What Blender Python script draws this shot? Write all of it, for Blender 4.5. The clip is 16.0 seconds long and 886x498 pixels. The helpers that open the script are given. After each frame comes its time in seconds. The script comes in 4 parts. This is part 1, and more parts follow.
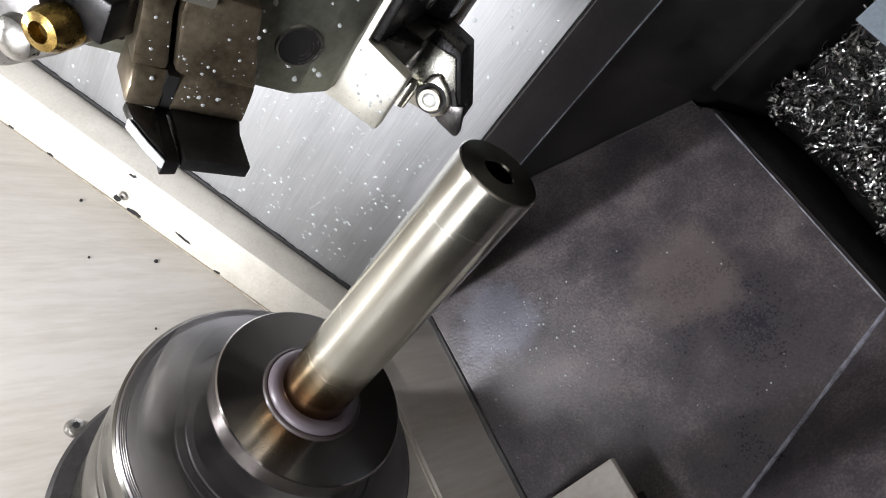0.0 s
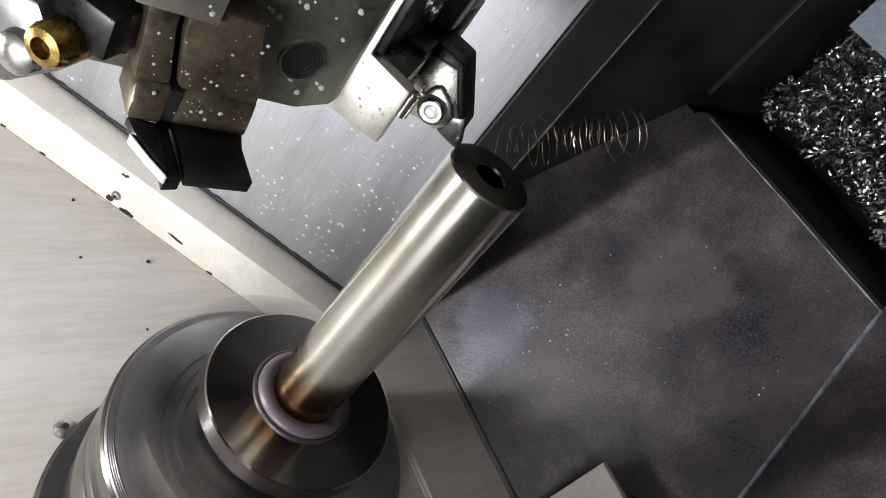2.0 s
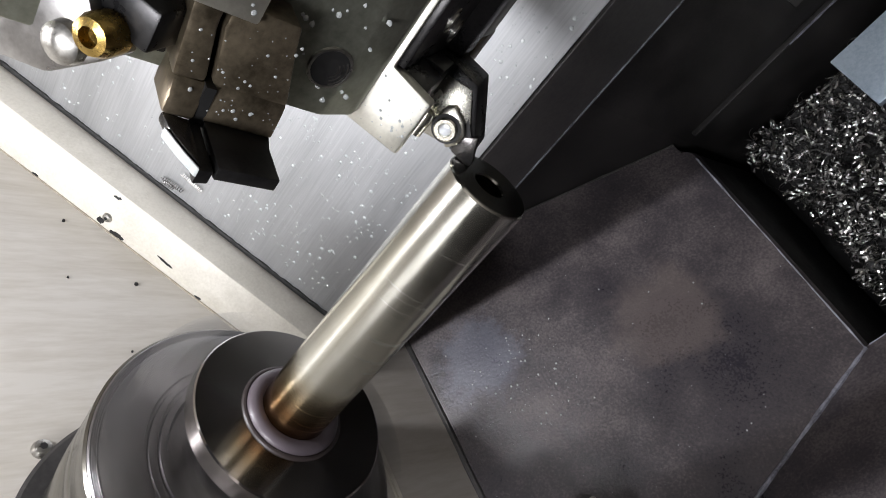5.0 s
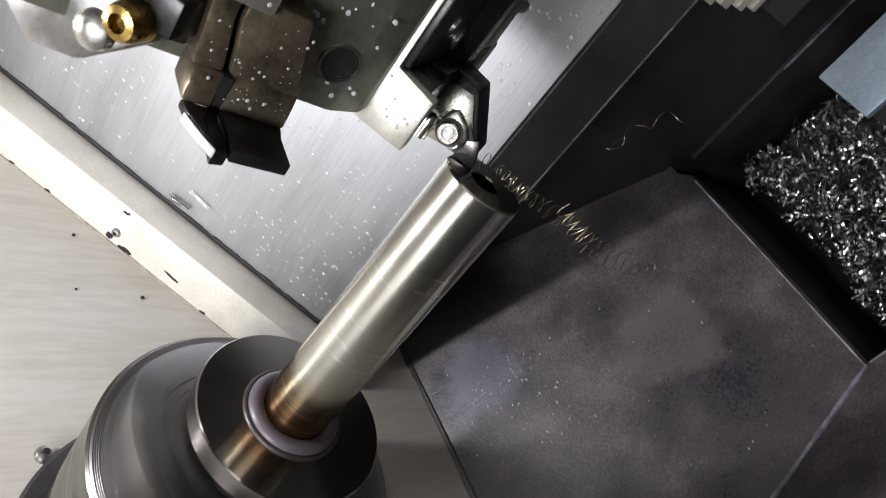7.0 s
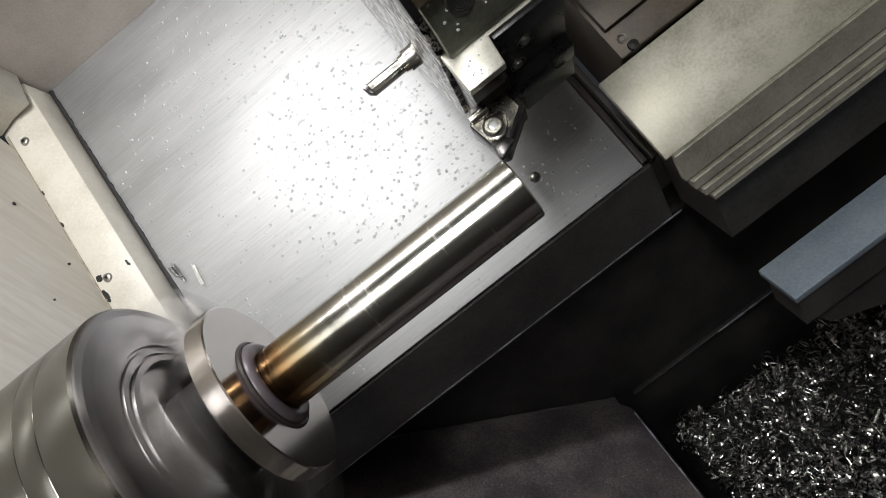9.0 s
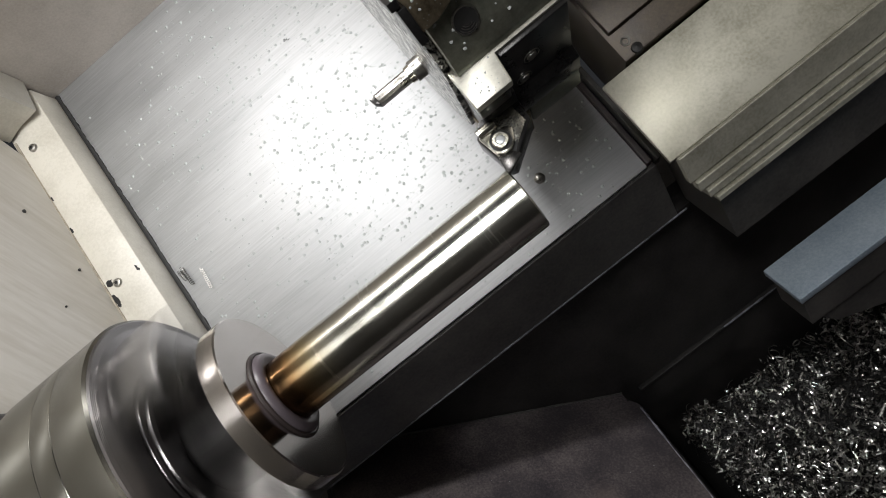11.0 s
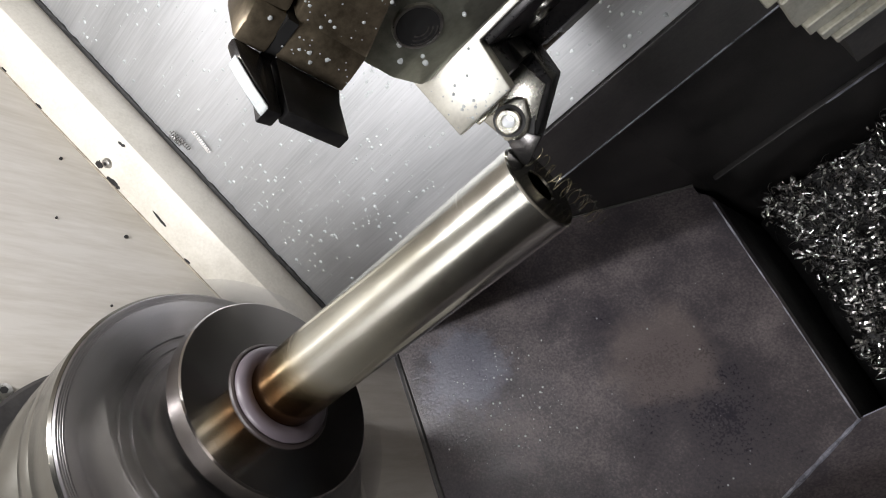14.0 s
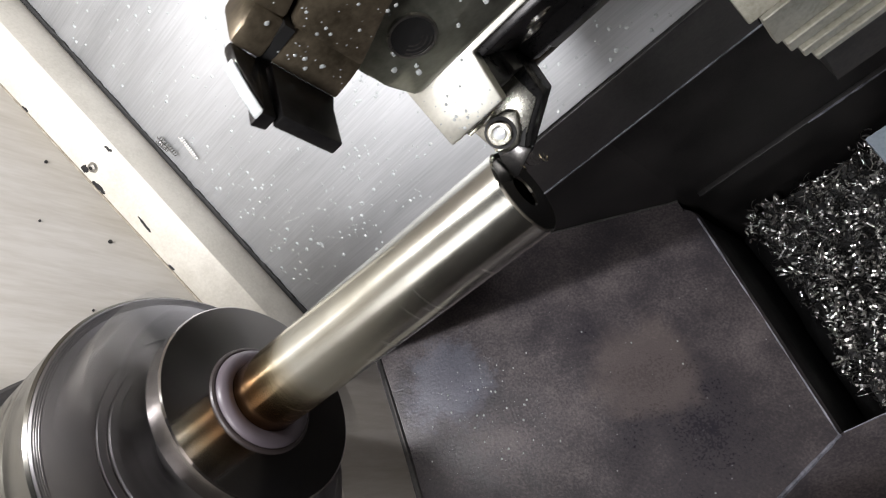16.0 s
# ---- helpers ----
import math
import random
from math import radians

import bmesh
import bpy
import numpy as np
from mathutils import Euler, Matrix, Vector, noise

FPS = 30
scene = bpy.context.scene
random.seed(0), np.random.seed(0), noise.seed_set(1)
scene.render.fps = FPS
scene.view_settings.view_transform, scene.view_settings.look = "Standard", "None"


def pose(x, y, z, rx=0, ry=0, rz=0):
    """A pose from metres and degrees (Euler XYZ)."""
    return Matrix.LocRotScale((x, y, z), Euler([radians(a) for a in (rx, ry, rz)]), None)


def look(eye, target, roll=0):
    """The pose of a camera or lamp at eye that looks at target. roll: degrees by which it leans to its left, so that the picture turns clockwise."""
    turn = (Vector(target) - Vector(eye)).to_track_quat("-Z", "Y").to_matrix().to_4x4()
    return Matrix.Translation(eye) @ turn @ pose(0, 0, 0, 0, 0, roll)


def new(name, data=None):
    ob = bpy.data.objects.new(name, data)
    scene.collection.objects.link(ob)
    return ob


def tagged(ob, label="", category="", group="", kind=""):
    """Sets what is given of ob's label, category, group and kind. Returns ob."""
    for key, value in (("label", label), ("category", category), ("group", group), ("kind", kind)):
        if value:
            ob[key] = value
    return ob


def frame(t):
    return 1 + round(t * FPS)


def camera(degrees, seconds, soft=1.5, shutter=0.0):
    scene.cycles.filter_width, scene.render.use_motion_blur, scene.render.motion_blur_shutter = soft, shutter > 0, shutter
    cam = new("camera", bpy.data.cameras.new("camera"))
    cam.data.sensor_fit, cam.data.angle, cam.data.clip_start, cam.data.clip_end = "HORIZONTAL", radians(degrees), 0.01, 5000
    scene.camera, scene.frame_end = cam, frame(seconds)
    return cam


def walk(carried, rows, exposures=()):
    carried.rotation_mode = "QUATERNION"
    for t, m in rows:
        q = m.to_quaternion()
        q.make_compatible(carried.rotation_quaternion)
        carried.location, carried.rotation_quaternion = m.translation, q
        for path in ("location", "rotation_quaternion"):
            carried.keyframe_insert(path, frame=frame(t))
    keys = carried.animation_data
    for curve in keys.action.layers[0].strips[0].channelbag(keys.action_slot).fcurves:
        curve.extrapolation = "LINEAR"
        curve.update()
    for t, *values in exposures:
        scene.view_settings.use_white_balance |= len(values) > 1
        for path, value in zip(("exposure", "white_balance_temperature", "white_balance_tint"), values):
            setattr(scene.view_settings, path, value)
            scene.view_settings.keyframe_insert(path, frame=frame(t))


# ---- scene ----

# The machine's frame: x along the spindle, y up the slanted bed, z out of it; the bed leans 40 degrees.
SPINDLE = 1.0
BED = pose(0, 0, SPINDLE, 40, 0, 0)
cam = camera(66.5, 16.0, soft=0.95, shutter=0.6)
PATH = [
    (0.0, 0.0283, 0.0282, 0.2528, -31.59, 15.68, -56.07),
    (0.5, 0.0290, 0.0285, 0.2528, -31.78, 15.41, -56.43),
    (1.0, 0.0295, 0.0289, 0.2530, -31.88, 15.52, -56.20),
    (1.5, 0.0295, 0.0300, 0.2514, -31.74, 15.49, -55.80),
    (2.0, 0.0298, 0.0269, 0.2505, -31.36, 15.64, -55.52),
    (2.5, 0.0261, 0.0253, 0.2511, -30.76, 15.49, -54.93),
    (3.0, 0.0232, 0.0216, 0.2536, -29.90, 15.48, -54.55),
    (3.5, 0.0232, 0.0213, 0.2566, -29.09, 15.20, -54.41),
    (4.0, 0.0201, 0.0221, 0.2609, -27.91, 15.12, -54.18),
    (6.5, 0.0163, 0.0154, 0.2679, -26.02, 15.20, -53.69),
    (7.0, 0.0119, 0.0072, 0.2771, -23.67, 15.63, -53.75),
    (7.5, -0.0233, -0.0268, 0.3076, -13.21, 15.23, -49.42),
    (8.0, -0.0937, -0.0755, 0.3731, 1.36, 14.28, -41.81),
    (8.5, -0.1300, -0.0953, 0.3694, 8.46, 11.64, -36.91),
    (9.0, -0.1263, -0.0857, 0.3669, 8.05, 11.31, -36.98),
    (11.5, -0.1119, -0.0748, 0.3710, 5.94, 12.48, -38.16),
    (12.0, -0.0983, -0.0668, 0.3642, 3.46, 13.13, -39.21),
    (12.5, -0.0854, -0.0582, 0.3571, 1.83, 13.60, -39.80),
    (13.0, -0.0568, -0.0166, 0.3151, -7.91, 16.12, -41.71),
    (13.5, -0.0252, 0.0179, 0.2648, -18.55, 16.32, -42.16),
    (14.0, -0.0112, 0.0312, 0.2539, -23.33, 17.41, -44.45),
    (14.5, -0.0155, 0.0307, 0.2467, -23.10, 16.30, -44.08),
    (15.0, -0.0134, 0.0294, 0.2457, -22.62, 15.92, -44.35),
    (15.5, -0.0083, 0.0290, 0.2473, -22.50, 16.23, -43.96),
    (16.0, -0.0126, 0.0264, 0.2562, -21.56, 16.80, -43.16),
]
walk(cam, [(t, BED @ pose(*row)) for t, *row in PATH],
     exposures=[(0.0, 0.36, 6520, 11), (0.5, 0.14, 6520, 11), (4.0, 0.08, 6540, 11), (7.0, 0.10, 6560, 11), (8.0, -0.52, 6800, 8), (8.5, -0.56, 6850, 8), (9.0, -0.42, 6870, 8), (12.5, -0.52, 6870, 8), (13.0, -0.46, 6800, 8), (13.5, 0.02, 6720, 10), (16.0, 0.18, 6680, 11)])

# ---- light ----
world = bpy.data.worlds.new("workshop")
scene.world = world
world.use_nodes = True
world.node_tree.nodes["Background"].inputs[0].default_value = (0.80, 0.86, 1.0, 1)
world.node_tree.nodes["Background"].inputs[1].default_value = 0.035


def area_lamp(name, eye, target, sx, sy, power, colour):
    data = bpy.data.lights.new(name, "AREA")
    data.shape, data.size, data.size_y, data.energy, data.color = "RECTANGLE", sx, sy, power, colour
    ob = new(name, data)
    ob.matrix_world = BED @ look(eye, target)
    return ob


# the machine's work lamp under its roof, and the workshop's tubes beyond the open door
area_lamp("work_lamp", (-0.20, 0.452, 0.270), (-0.15, 0.08, -0.2), 0.22, 0.03, 3.75, (0.98, 0.985, 1.03))
area_lamp("workshop_panel", (-0.18, 0.05, 1.15), (-0.10, 0.05, 0.0), 0.85, 0.16, 19.0, (0.98, 0.985, 1.03))

# ---- materials ----


def node_mat(name):
    m = bpy.data.materials.new(name)
    m.use_nodes = True
    return m, m.node_tree, m.node_tree.nodes["Principled BSDF"]


def add(tree, kind, **values):
    n = tree.nodes.new(kind)
    for k, v in values.items():
        n.inputs[k].default_value = v
    return n


def ramp(tree, fac, stops):
    r = tree.nodes.new("ShaderNodeValToRGB")
    e = r.color_ramp.elements
    while len(e) < len(stops):
        e.new(0.5)
    for el, (p, c) in zip(e, stops):
        el.position, el.color = p, (*c, 1) if len(c) == 3 else c
    tree.links.new(fac, r.inputs[0])
    return r.outputs[0]


def surface(name, a, b, rough=(0.4, 0.6), metal=0.0, scale=40.0, fine=600.0, stretch=(1, 1, 1), bump=0.1, depth=0.0004, mid=None,
            detail=6.0, spread=(0.35, 0.65), coat=0.0, aniso=0.0, drift=(1, 1, 1)):
    """A surface with variation at two scales: a and b its colours, stretch the grain's direction."""
    m, tree, bs = node_mat(name)
    L = tree.links.new
    co = tree.nodes.new("ShaderNodeTexCoord")
    mp = add(tree, "ShaderNodeMapping", Scale=stretch)
    L(co.outputs["Object"], mp.inputs[0])
    big = add(tree, "ShaderNodeTexNoise", Scale=scale, Detail=detail, Roughness=0.6)
    small = add(tree, "ShaderNodeTexNoise", Scale=fine, Detail=3.0, Roughness=0.6)
    mq = add(tree, "ShaderNodeMapping", Scale=drift)
    L(co.outputs["Object"], mq.inputs[0])
    L(mq.outputs[0], big.inputs[0])
    L(mp.outputs[0], small.inputs[0])
    mix = add(tree, "ShaderNodeMath")
    mix.operation = "MULTIPLY_ADD"
    mix.inputs[1].default_value = 0.35
    L(small.outputs[0], mix.inputs[0])
    half = add(tree, "ShaderNodeMath")
    half.operation = "MULTIPLY"
    half.inputs[1].default_value = 0.65
    L(big.outputs[0], half.inputs[0])
    L(half.outputs[0], mix.inputs[2])
    stops = [(spread[0], a), (spread[1], b)] if mid is None else [(spread[0], a), (sum(spread) / 2, mid), (spread[1], b)]
    L(ramp(tree, mix.outputs[0], stops), bs.inputs["Base Color"])
    L(ramp(tree, mix.outputs[0], [(0.3, (rough[0],) * 3), (0.7, (rough[1],) * 3)]), bs.inputs["Roughness"])
    bs.inputs["Metallic"].default_value = metal
    bs.inputs["Coat Weight"].default_value = coat
    bs.inputs["Anisotropic"].default_value = aniso
    if bump:
        bp = add(tree, "ShaderNodeBump", Strength=bump, Distance=depth)
        L(mix.outputs[0], bp.inputs["Height"])
        L(bp.outputs[0], bs.inputs["Normal"])
    return m


def turned(name, a, b, rough, aniso=0.6, rings=900.0, bump=0.15, tint=None, scratch=0.0):
    """Lathe-turned steel: fine rings round the x axis, and a radial grain."""
    m, tree, bs = node_mat(name)
    L = tree.links.new
    co = tree.nodes.new("ShaderNodeTexCoord")
    mp = add(tree, "ShaderNodeMapping", Scale=(1, 0.05, 0.05))
    L(co.outputs["Object"], mp.inputs[0])
    fine = add(tree, "ShaderNodeTexNoise", Scale=rings, Detail=2.0)
    L(mp.outputs[0], fine.inputs[0])
    big = add(tree, "ShaderNodeTexNoise", Scale=30.0, Detail=5.0)
    L(co.outputs["Object"], big.inputs[0])
    mx = add(tree, "ShaderNodeMath")
    mx.operation = "ADD"
    L(fine.outputs[0], mx.inputs[0])
    L(big.outputs[0], mx.inputs[1])
    colour = ramp(tree, big.outputs[0], [(0.35, a), (0.65, b)])
    if tint:
        sep = tree.nodes.new("ShaderNodeSeparateXYZ")
        L(co.outputs["Object"], sep.inputs[0])
        mr = add(tree, "ShaderNodeMapRange")
        mr.inputs[1].default_value, mr.inputs[2].default_value = tint[0], tint[1]
        L(sep.outputs[0], mr.inputs[0])
        wob = add(tree, "ShaderNodeMath")
        wob.operation = "MULTIPLY_ADD"
        wob.inputs[1].default_value, wob.inputs[2].default_value = 0.25, -0.12
        L(big.outputs[0], wob.inputs[0])
        sm = add(tree, "ShaderNodeMath")
        sm.operation = "ADD"
        L(mr.outputs[0], sm.inputs[0])
        L(wob.outputs[0], sm.inputs[1])
        over = ramp(tree, sm.outputs[0], [(0.0, (0.30, 0.17, 0.09)), (0.25, (0.55, 0.33, 0.17)), (0.55, (0.72, 0.60, 0.42)), (1.0, (1, 1, 1))])
        mm = tree.nodes.new("ShaderNodeMix")
        mm.data_type, mm.blend_type = "RGBA", "MULTIPLY"
        mm.inputs[0].default_value = 1.0
        L(colour, mm.inputs[6])
        L(over, mm.inputs[7])
        colour = mm.outputs[2]
    L(colour, bs.inputs["Base Color"])
    bs.inputs["Metallic"].default_value = 1.0
    dull = ramp(tree, big.outputs[0], [(0.35, (rough[0],) * 3), (0.65, (rough[1],) * 3)])
    if scratch:
        mc = add(tree, "ShaderNodeMapping", Scale=(1, 0.16, 0.16), Rotation=(0, 0.05, 0.08))
        L(co.outputs["Object"], mc.inputs[0])
        cuts = add(tree, "ShaderNodeTexNoise", Scale=420.0, Detail=3.0, Roughness=0.7)
        L(mc.outputs[0], cuts.inputs[0])
        worn = add(tree, "ShaderNodeMath")
        worn.operation = "ADD"
        L(dull, worn.inputs[0])
        L(ramp(tree, cuts.outputs[0], [(0.54, (0, 0, 0)), (0.64, (scratch,) * 3)]), worn.inputs[1])
        dull = worn.outputs[0]
    L(dull, bs.inputs["Roughness"])
    bs.inputs["Anisotropic"].default_value = aniso
    tg = tree.nodes.new("ShaderNodeTangent")
    tg.direction_type, tg.axis = "RADIAL", "X"
    bs.inputs["Anisotropic Rotation"].default_value = 0.25
    L(tg.outputs[0], bs.inputs["Tangent"])
    bp = add(tree, "ShaderNodeBump", Strength=bump, Distance=0.0002)
    L(fine.outputs[0], bp.inputs["Height"])
    L(bp.outputs[0], bs.inputs["Normal"])
    return m


CREAM = surface("cream_paint", (0.405, 0.375, 0.325), (0.53, 0.508, 0.468), (0.3, 0.45), 0, 9, 120, (1, 1.6, 0.25), 0.14, 0.0012, drift=(1, 1.9, 0.32), spread=(0.36, 0.60))
CREAM_EDGE = surface("cream_trim_paint", (0.47, 0.445, 0.385), (0.60, 0.575, 0.51), (0.3, 0.45), 0, 22, 400, (1, 1, 1), 0.08, detail=10, spread=(0.34, 0.58))
CAULK = surface("old_caulk", (0.20, 0.17, 0.13), (0.45, 0.41, 0.33), (0.6, 0.8), 0, 120, 900, bump=0.3)
STEEL_PLATE = surface("brushed_stainless", (0.40, 0.41, 0.42), (0.64, 0.65, 0.66), (0.54, 0.68), 1.0, 12, 700, (0.03, 1, 1), 0.06, 0.0003, detail=9, drift=(0.28, 1, 1), spread=(0.32, 0.66))
SHEET = surface("worn_sheet_steel", (0.30, 0.288, 0.225), (0.52, 0.508, 0.43), (0.34, 0.56), 0.45, 26, 420, (1, 1, 1), 0.10, detail=12, spread=(0.33, 0.58))
BROWN_SHEET = surface("oily_brown_sheet", (0.36, 0.325, 0.29), (0.50, 0.46, 0.42), (0.35, 0.55), 0.15, 16, 400, bump=0.05)
SADDLE = surface("oily_saddle_casting", (0.020, 0.015, 0.010), (0.085, 0.066, 0.046), (0.3, 0.5), 0.4, 30, 500, bump=0.25, depth=0.001)
APRON = surface("black_oiled_steel", (0.050, 0.050, 0.050), (0.125, 0.121, 0.117), (0.28, 0.45), 0.2, 18, 300, bump=0.08)
TRAY = surface("worn_dark_tray_paint", (0.017, 0.016, 0.026), (0.20, 0.172, 0.172), (0.24, 0.44), 0.10, 11, 420, (1, 1, 1), 0.55, 0.0012, mid=(0.068, 0.060, 0.065), detail=14, spread=(0.30, 0.70))


def patched(m, centre, radius, colour, grain, amount):
    """A patch of another colour with a ragged edge, in the object's own space, over a material."""
    tree = m.node_tree
    L = tree.links.new
    bs = tree.nodes["Principled BSDF"]
    co = tree.nodes.new("ShaderNodeTexCoord")
    away = tree.nodes.new("ShaderNodeVectorMath")
    away.operation = "DISTANCE"
    L(co.outputs["Object"], away.inputs[0])
    away.inputs[1].default_value = centre
    rag = add(tree, "ShaderNodeTexNoise", Scale=grain, Detail=8.0, Roughness=0.7)
    L(co.outputs["Object"], rag.inputs[0])
    mr = add(tree, "ShaderNodeMapRange")
    mr.inputs[1].default_value, mr.inputs[2].default_value, mr.inputs[3].default_value, mr.inputs[4].default_value = 0.0, radius, 0.75, -0.35
    L(away.outputs["Value"], mr.inputs[0])
    sm = add(tree, "ShaderNodeMath")
    L(mr.outputs[0], sm.inputs[0])
    L(rag.outputs[0], sm.inputs[1])
    mask = ramp(tree, sm.outputs[0], [(0.60, (0, 0, 0)), (0.86, (amount,) * 3)])
    mx = tree.nodes.new("ShaderNodeMix")
    mx.data_type = "RGBA"
    L(mask, mx.inputs[0])
    L(bs.inputs["Base Color"].links[0].from_socket, mx.inputs[6])
    mx.inputs[7].default_value = (*colour, 1)
    L(mx.outputs[2], bs.inputs["Base Color"])


# bluish stain by the wall, partly the wet tray's reflection put into the colour
patched(TRAY, (-0.385, 0.090, -0.316), 0.085, (0.22, 0.235, 0.30), 45, 0.45)
patched(TRAY, (-0.23, 0.03, -0.409), 0.10, (0.22, 0.18, 0.165), 30, 0.40)
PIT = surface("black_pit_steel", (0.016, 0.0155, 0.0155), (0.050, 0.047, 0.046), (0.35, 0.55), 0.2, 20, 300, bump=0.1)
BLUE_STEEL = surface("scuffed_zinc_plate", (0.24, 0.31, 0.39), (0.42, 0.50, 0.58), (0.3, 0.5), 0.35, 18, 420, bump=0.05)
BAR = turned("turned_bar_steel", (0.55, 0.545, 0.49), (0.66, 0.655, 0.595), (0.15, 0.23), 0.55, 900, 0.08, tint=(-0.270, -0.228), scratch=0.06)
BAR_END = turned("faced_bar_end", (0.20, 0.20, 0.19), (0.28, 0.28, 0.26), (0.14, 0.22), 0.7, 900, 0.05)
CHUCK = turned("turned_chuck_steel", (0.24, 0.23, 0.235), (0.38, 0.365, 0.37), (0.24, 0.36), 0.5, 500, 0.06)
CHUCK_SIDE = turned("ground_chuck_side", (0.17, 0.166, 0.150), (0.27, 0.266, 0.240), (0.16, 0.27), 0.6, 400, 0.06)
NOSE = turned("ground_nose_steel", (0.48, 0.45, 0.43), (0.58, 0.55, 0.53), (0.09, 0.15), 0.85, 500, 0.03)
JAW = surface("jaw_steel", (0.24, 0.235, 0.23), (0.40, 0.39, 0.38), (0.25, 0.4), 1.0, 30, 500, bump=0.1)
RUBBER = surface("dark_boot_rubber", (0.022, 0.017, 0.017), (0.055, 0.043, 0.042), (0.35, 0.5), 0, 60, 600, bump=0.1)
GREY_RING = surface("greyed_nylon_ring", (0.075, 0.062, 0.072), (0.135, 0.115, 0.130), (0.3, 0.45), 0, 60, 500, bump=0.05)
TURRET = surface("green_grey_turret_steel", (0.17, 0.18, 0.145), (0.34, 0.35, 0.29), (0.25, 0.45), 0.8, 22, 400, bump=0.12)
SILVER = surface("milled_holder_steel", (0.50, 0.49, 0.435), (0.70, 0.69, 0.62), (0.34, 0.54), 1.0, 45, 600, bump=0.1)
SEAT = surface("ground_seat_steel", (0.40, 0.395, 0.35), (0.56, 0.55, 0.49), (0.20, 0.32), 1.0, 60, 700, bump=0.05)
BLACK_TOOL = surface("black_oxide", (0.008, 0.008, 0.009), (0.028, 0.027, 0.027), (0.22, 0.4), 0.5, 60, 700, bump=0.08)
BROWN_BLOCK = surface("bronzed_tool_block", (0.085, 0.069, 0.046), (0.24, 0.198, 0.138), (0.3, 0.48), 0.75, 60, 500, bump=0.18, detail=9)
CARBIDE = surface("coated_carbide", (0.04, 0.04, 0.042), (0.09, 0.085, 0.08), (0.15, 0.3), 0.8, 90, 900, bump=0.05)
CLAMP = surface("nickel_clamp", (0.62, 0.60, 0.52), (0.80, 0.78, 0.70), (0.16, 0.28), 1.0, 90, 900, bump=0.05)
BRASS = surface("oily_brass", (0.24, 0.155, 0.045), (0.46, 0.32, 0.10), (0.2, 0.35), 1.0, 70, 700, bump=0.1)
SCREW = surface("screw_steel", (0.25, 0.24, 0.22), (0.5, 0.49, 0.46), (0.22, 0.4), 1.0, 150, 900, bump=0.05)
# near-black for the shade in pit, gaps and sockets, also grease and bare spots
DARK = surface("shade_and_dirt_black", (0.004, 0.004, 0.004), (0.012, 0.012, 0.012), (0.5, 0.7), 0, 60, 500, bump=0)
CHIP = surface("bright_swarf", (0.78, 0.77, 0.75), (0.96, 0.95, 0.93), (0.16, 0.45), 1.0, 120, 900, bump=0)
CHIP_DARK = surface("dark_swarf", (0.05, 0.05, 0.05), (0.24, 0.235, 0.225), (0.2, 0.45), 1.0, 40, 400, bump=0)
CHIP_GOLD = surface("straw_swarf", (0.46, 0.40, 0.26), (0.76, 0.70, 0.53), (0.15, 0.3), 1.0, 100, 900, bump=0)
WATER = surface("milky_coolant", (0.32, 0.34, 0.34), (0.52, 0.55, 0.55), (0.05, 0.12), 0.0, 200, 900, bump=0)
SCRAPED = surface("chipped_bright_edge", (0.020, 0.020, 0.020), (0.68, 0.68, 0.66), (0.25, 0.45), 0.8, 190, 500, (1, 1, 1), 0.5, 0.0010, spread=(0.475, 0.535))
WORN = surface("worn_bare_edge", (0.07, 0.07, 0.08), (0.42, 0.43, 0.50), (0.3, 0.5), 0.3, 60, 500, bump=0.2)
PLASTIC = surface("clear_insert_cap", (0.55, 0.58, 0.60), (0.72, 0.75, 0.77), (0.12, 0.25), 0.3, 90, 900, bump=0)

# ---- building blocks ----


def mesh(name, bm, material, smooth=False):
    bmesh.ops.recalc_face_normals(bm, faces=bm.faces)
    data = bpy.data.meshes.new(name)
    bm.to_mesh(data)
    bm.free()
    data.materials.append(material)
    if smooth:
        data.polygons.foreach_set("use_smooth", [True] * len(data.polygons))
        data.set_sharp_from_angle(angle=radians(32))
    return data


def part(name, bm, material, parent, label="", smooth=False, at=None):
    ob = new(name, mesh(name, bm, material, smooth))
    ob.parent = parent
    if at is not None:
        ob.matrix_basis = at
    return tagged(ob, label)


def thing(name, at=BED, **tags):
    ob = new(name)
    ob.empty_display_size = 0.02
    ob.matrix_world = at
    return tagged(ob, **tags)


def setting(name, bm, material, label, category="", at=BED, smooth=False, kind="structure"):
    ob = new(name, mesh(name, bm, material, smooth))
    ob.matrix_world = at
    return tagged(ob, label, category or name.split("_")[0], kind=kind)


def box(x0, x1, y0, y1, z0, z1, bevel=0.0, seg=2, bm=None):
    bm = bm or bmesh.new()
    vs = [bm.verts.new((x, y, z)) for x in (x0, x1) for y in (y0, y1) for z in (z0, z1)]
    fs = [(0, 1, 3, 2), (4, 6, 7, 5), (0, 4, 5, 1), (2, 3, 7, 6), (0, 2, 6, 4), (1, 5, 7, 3)]
    made = [bm.faces.new([vs[i] for i in f]) for f in fs]
    if bevel:
        edges = list({e for f in made for e in f.edges})
        bmesh.ops.bevel(bm, geom=edges, offset=bevel, segments=seg, affect="EDGES", profile=0.5)
    return bm


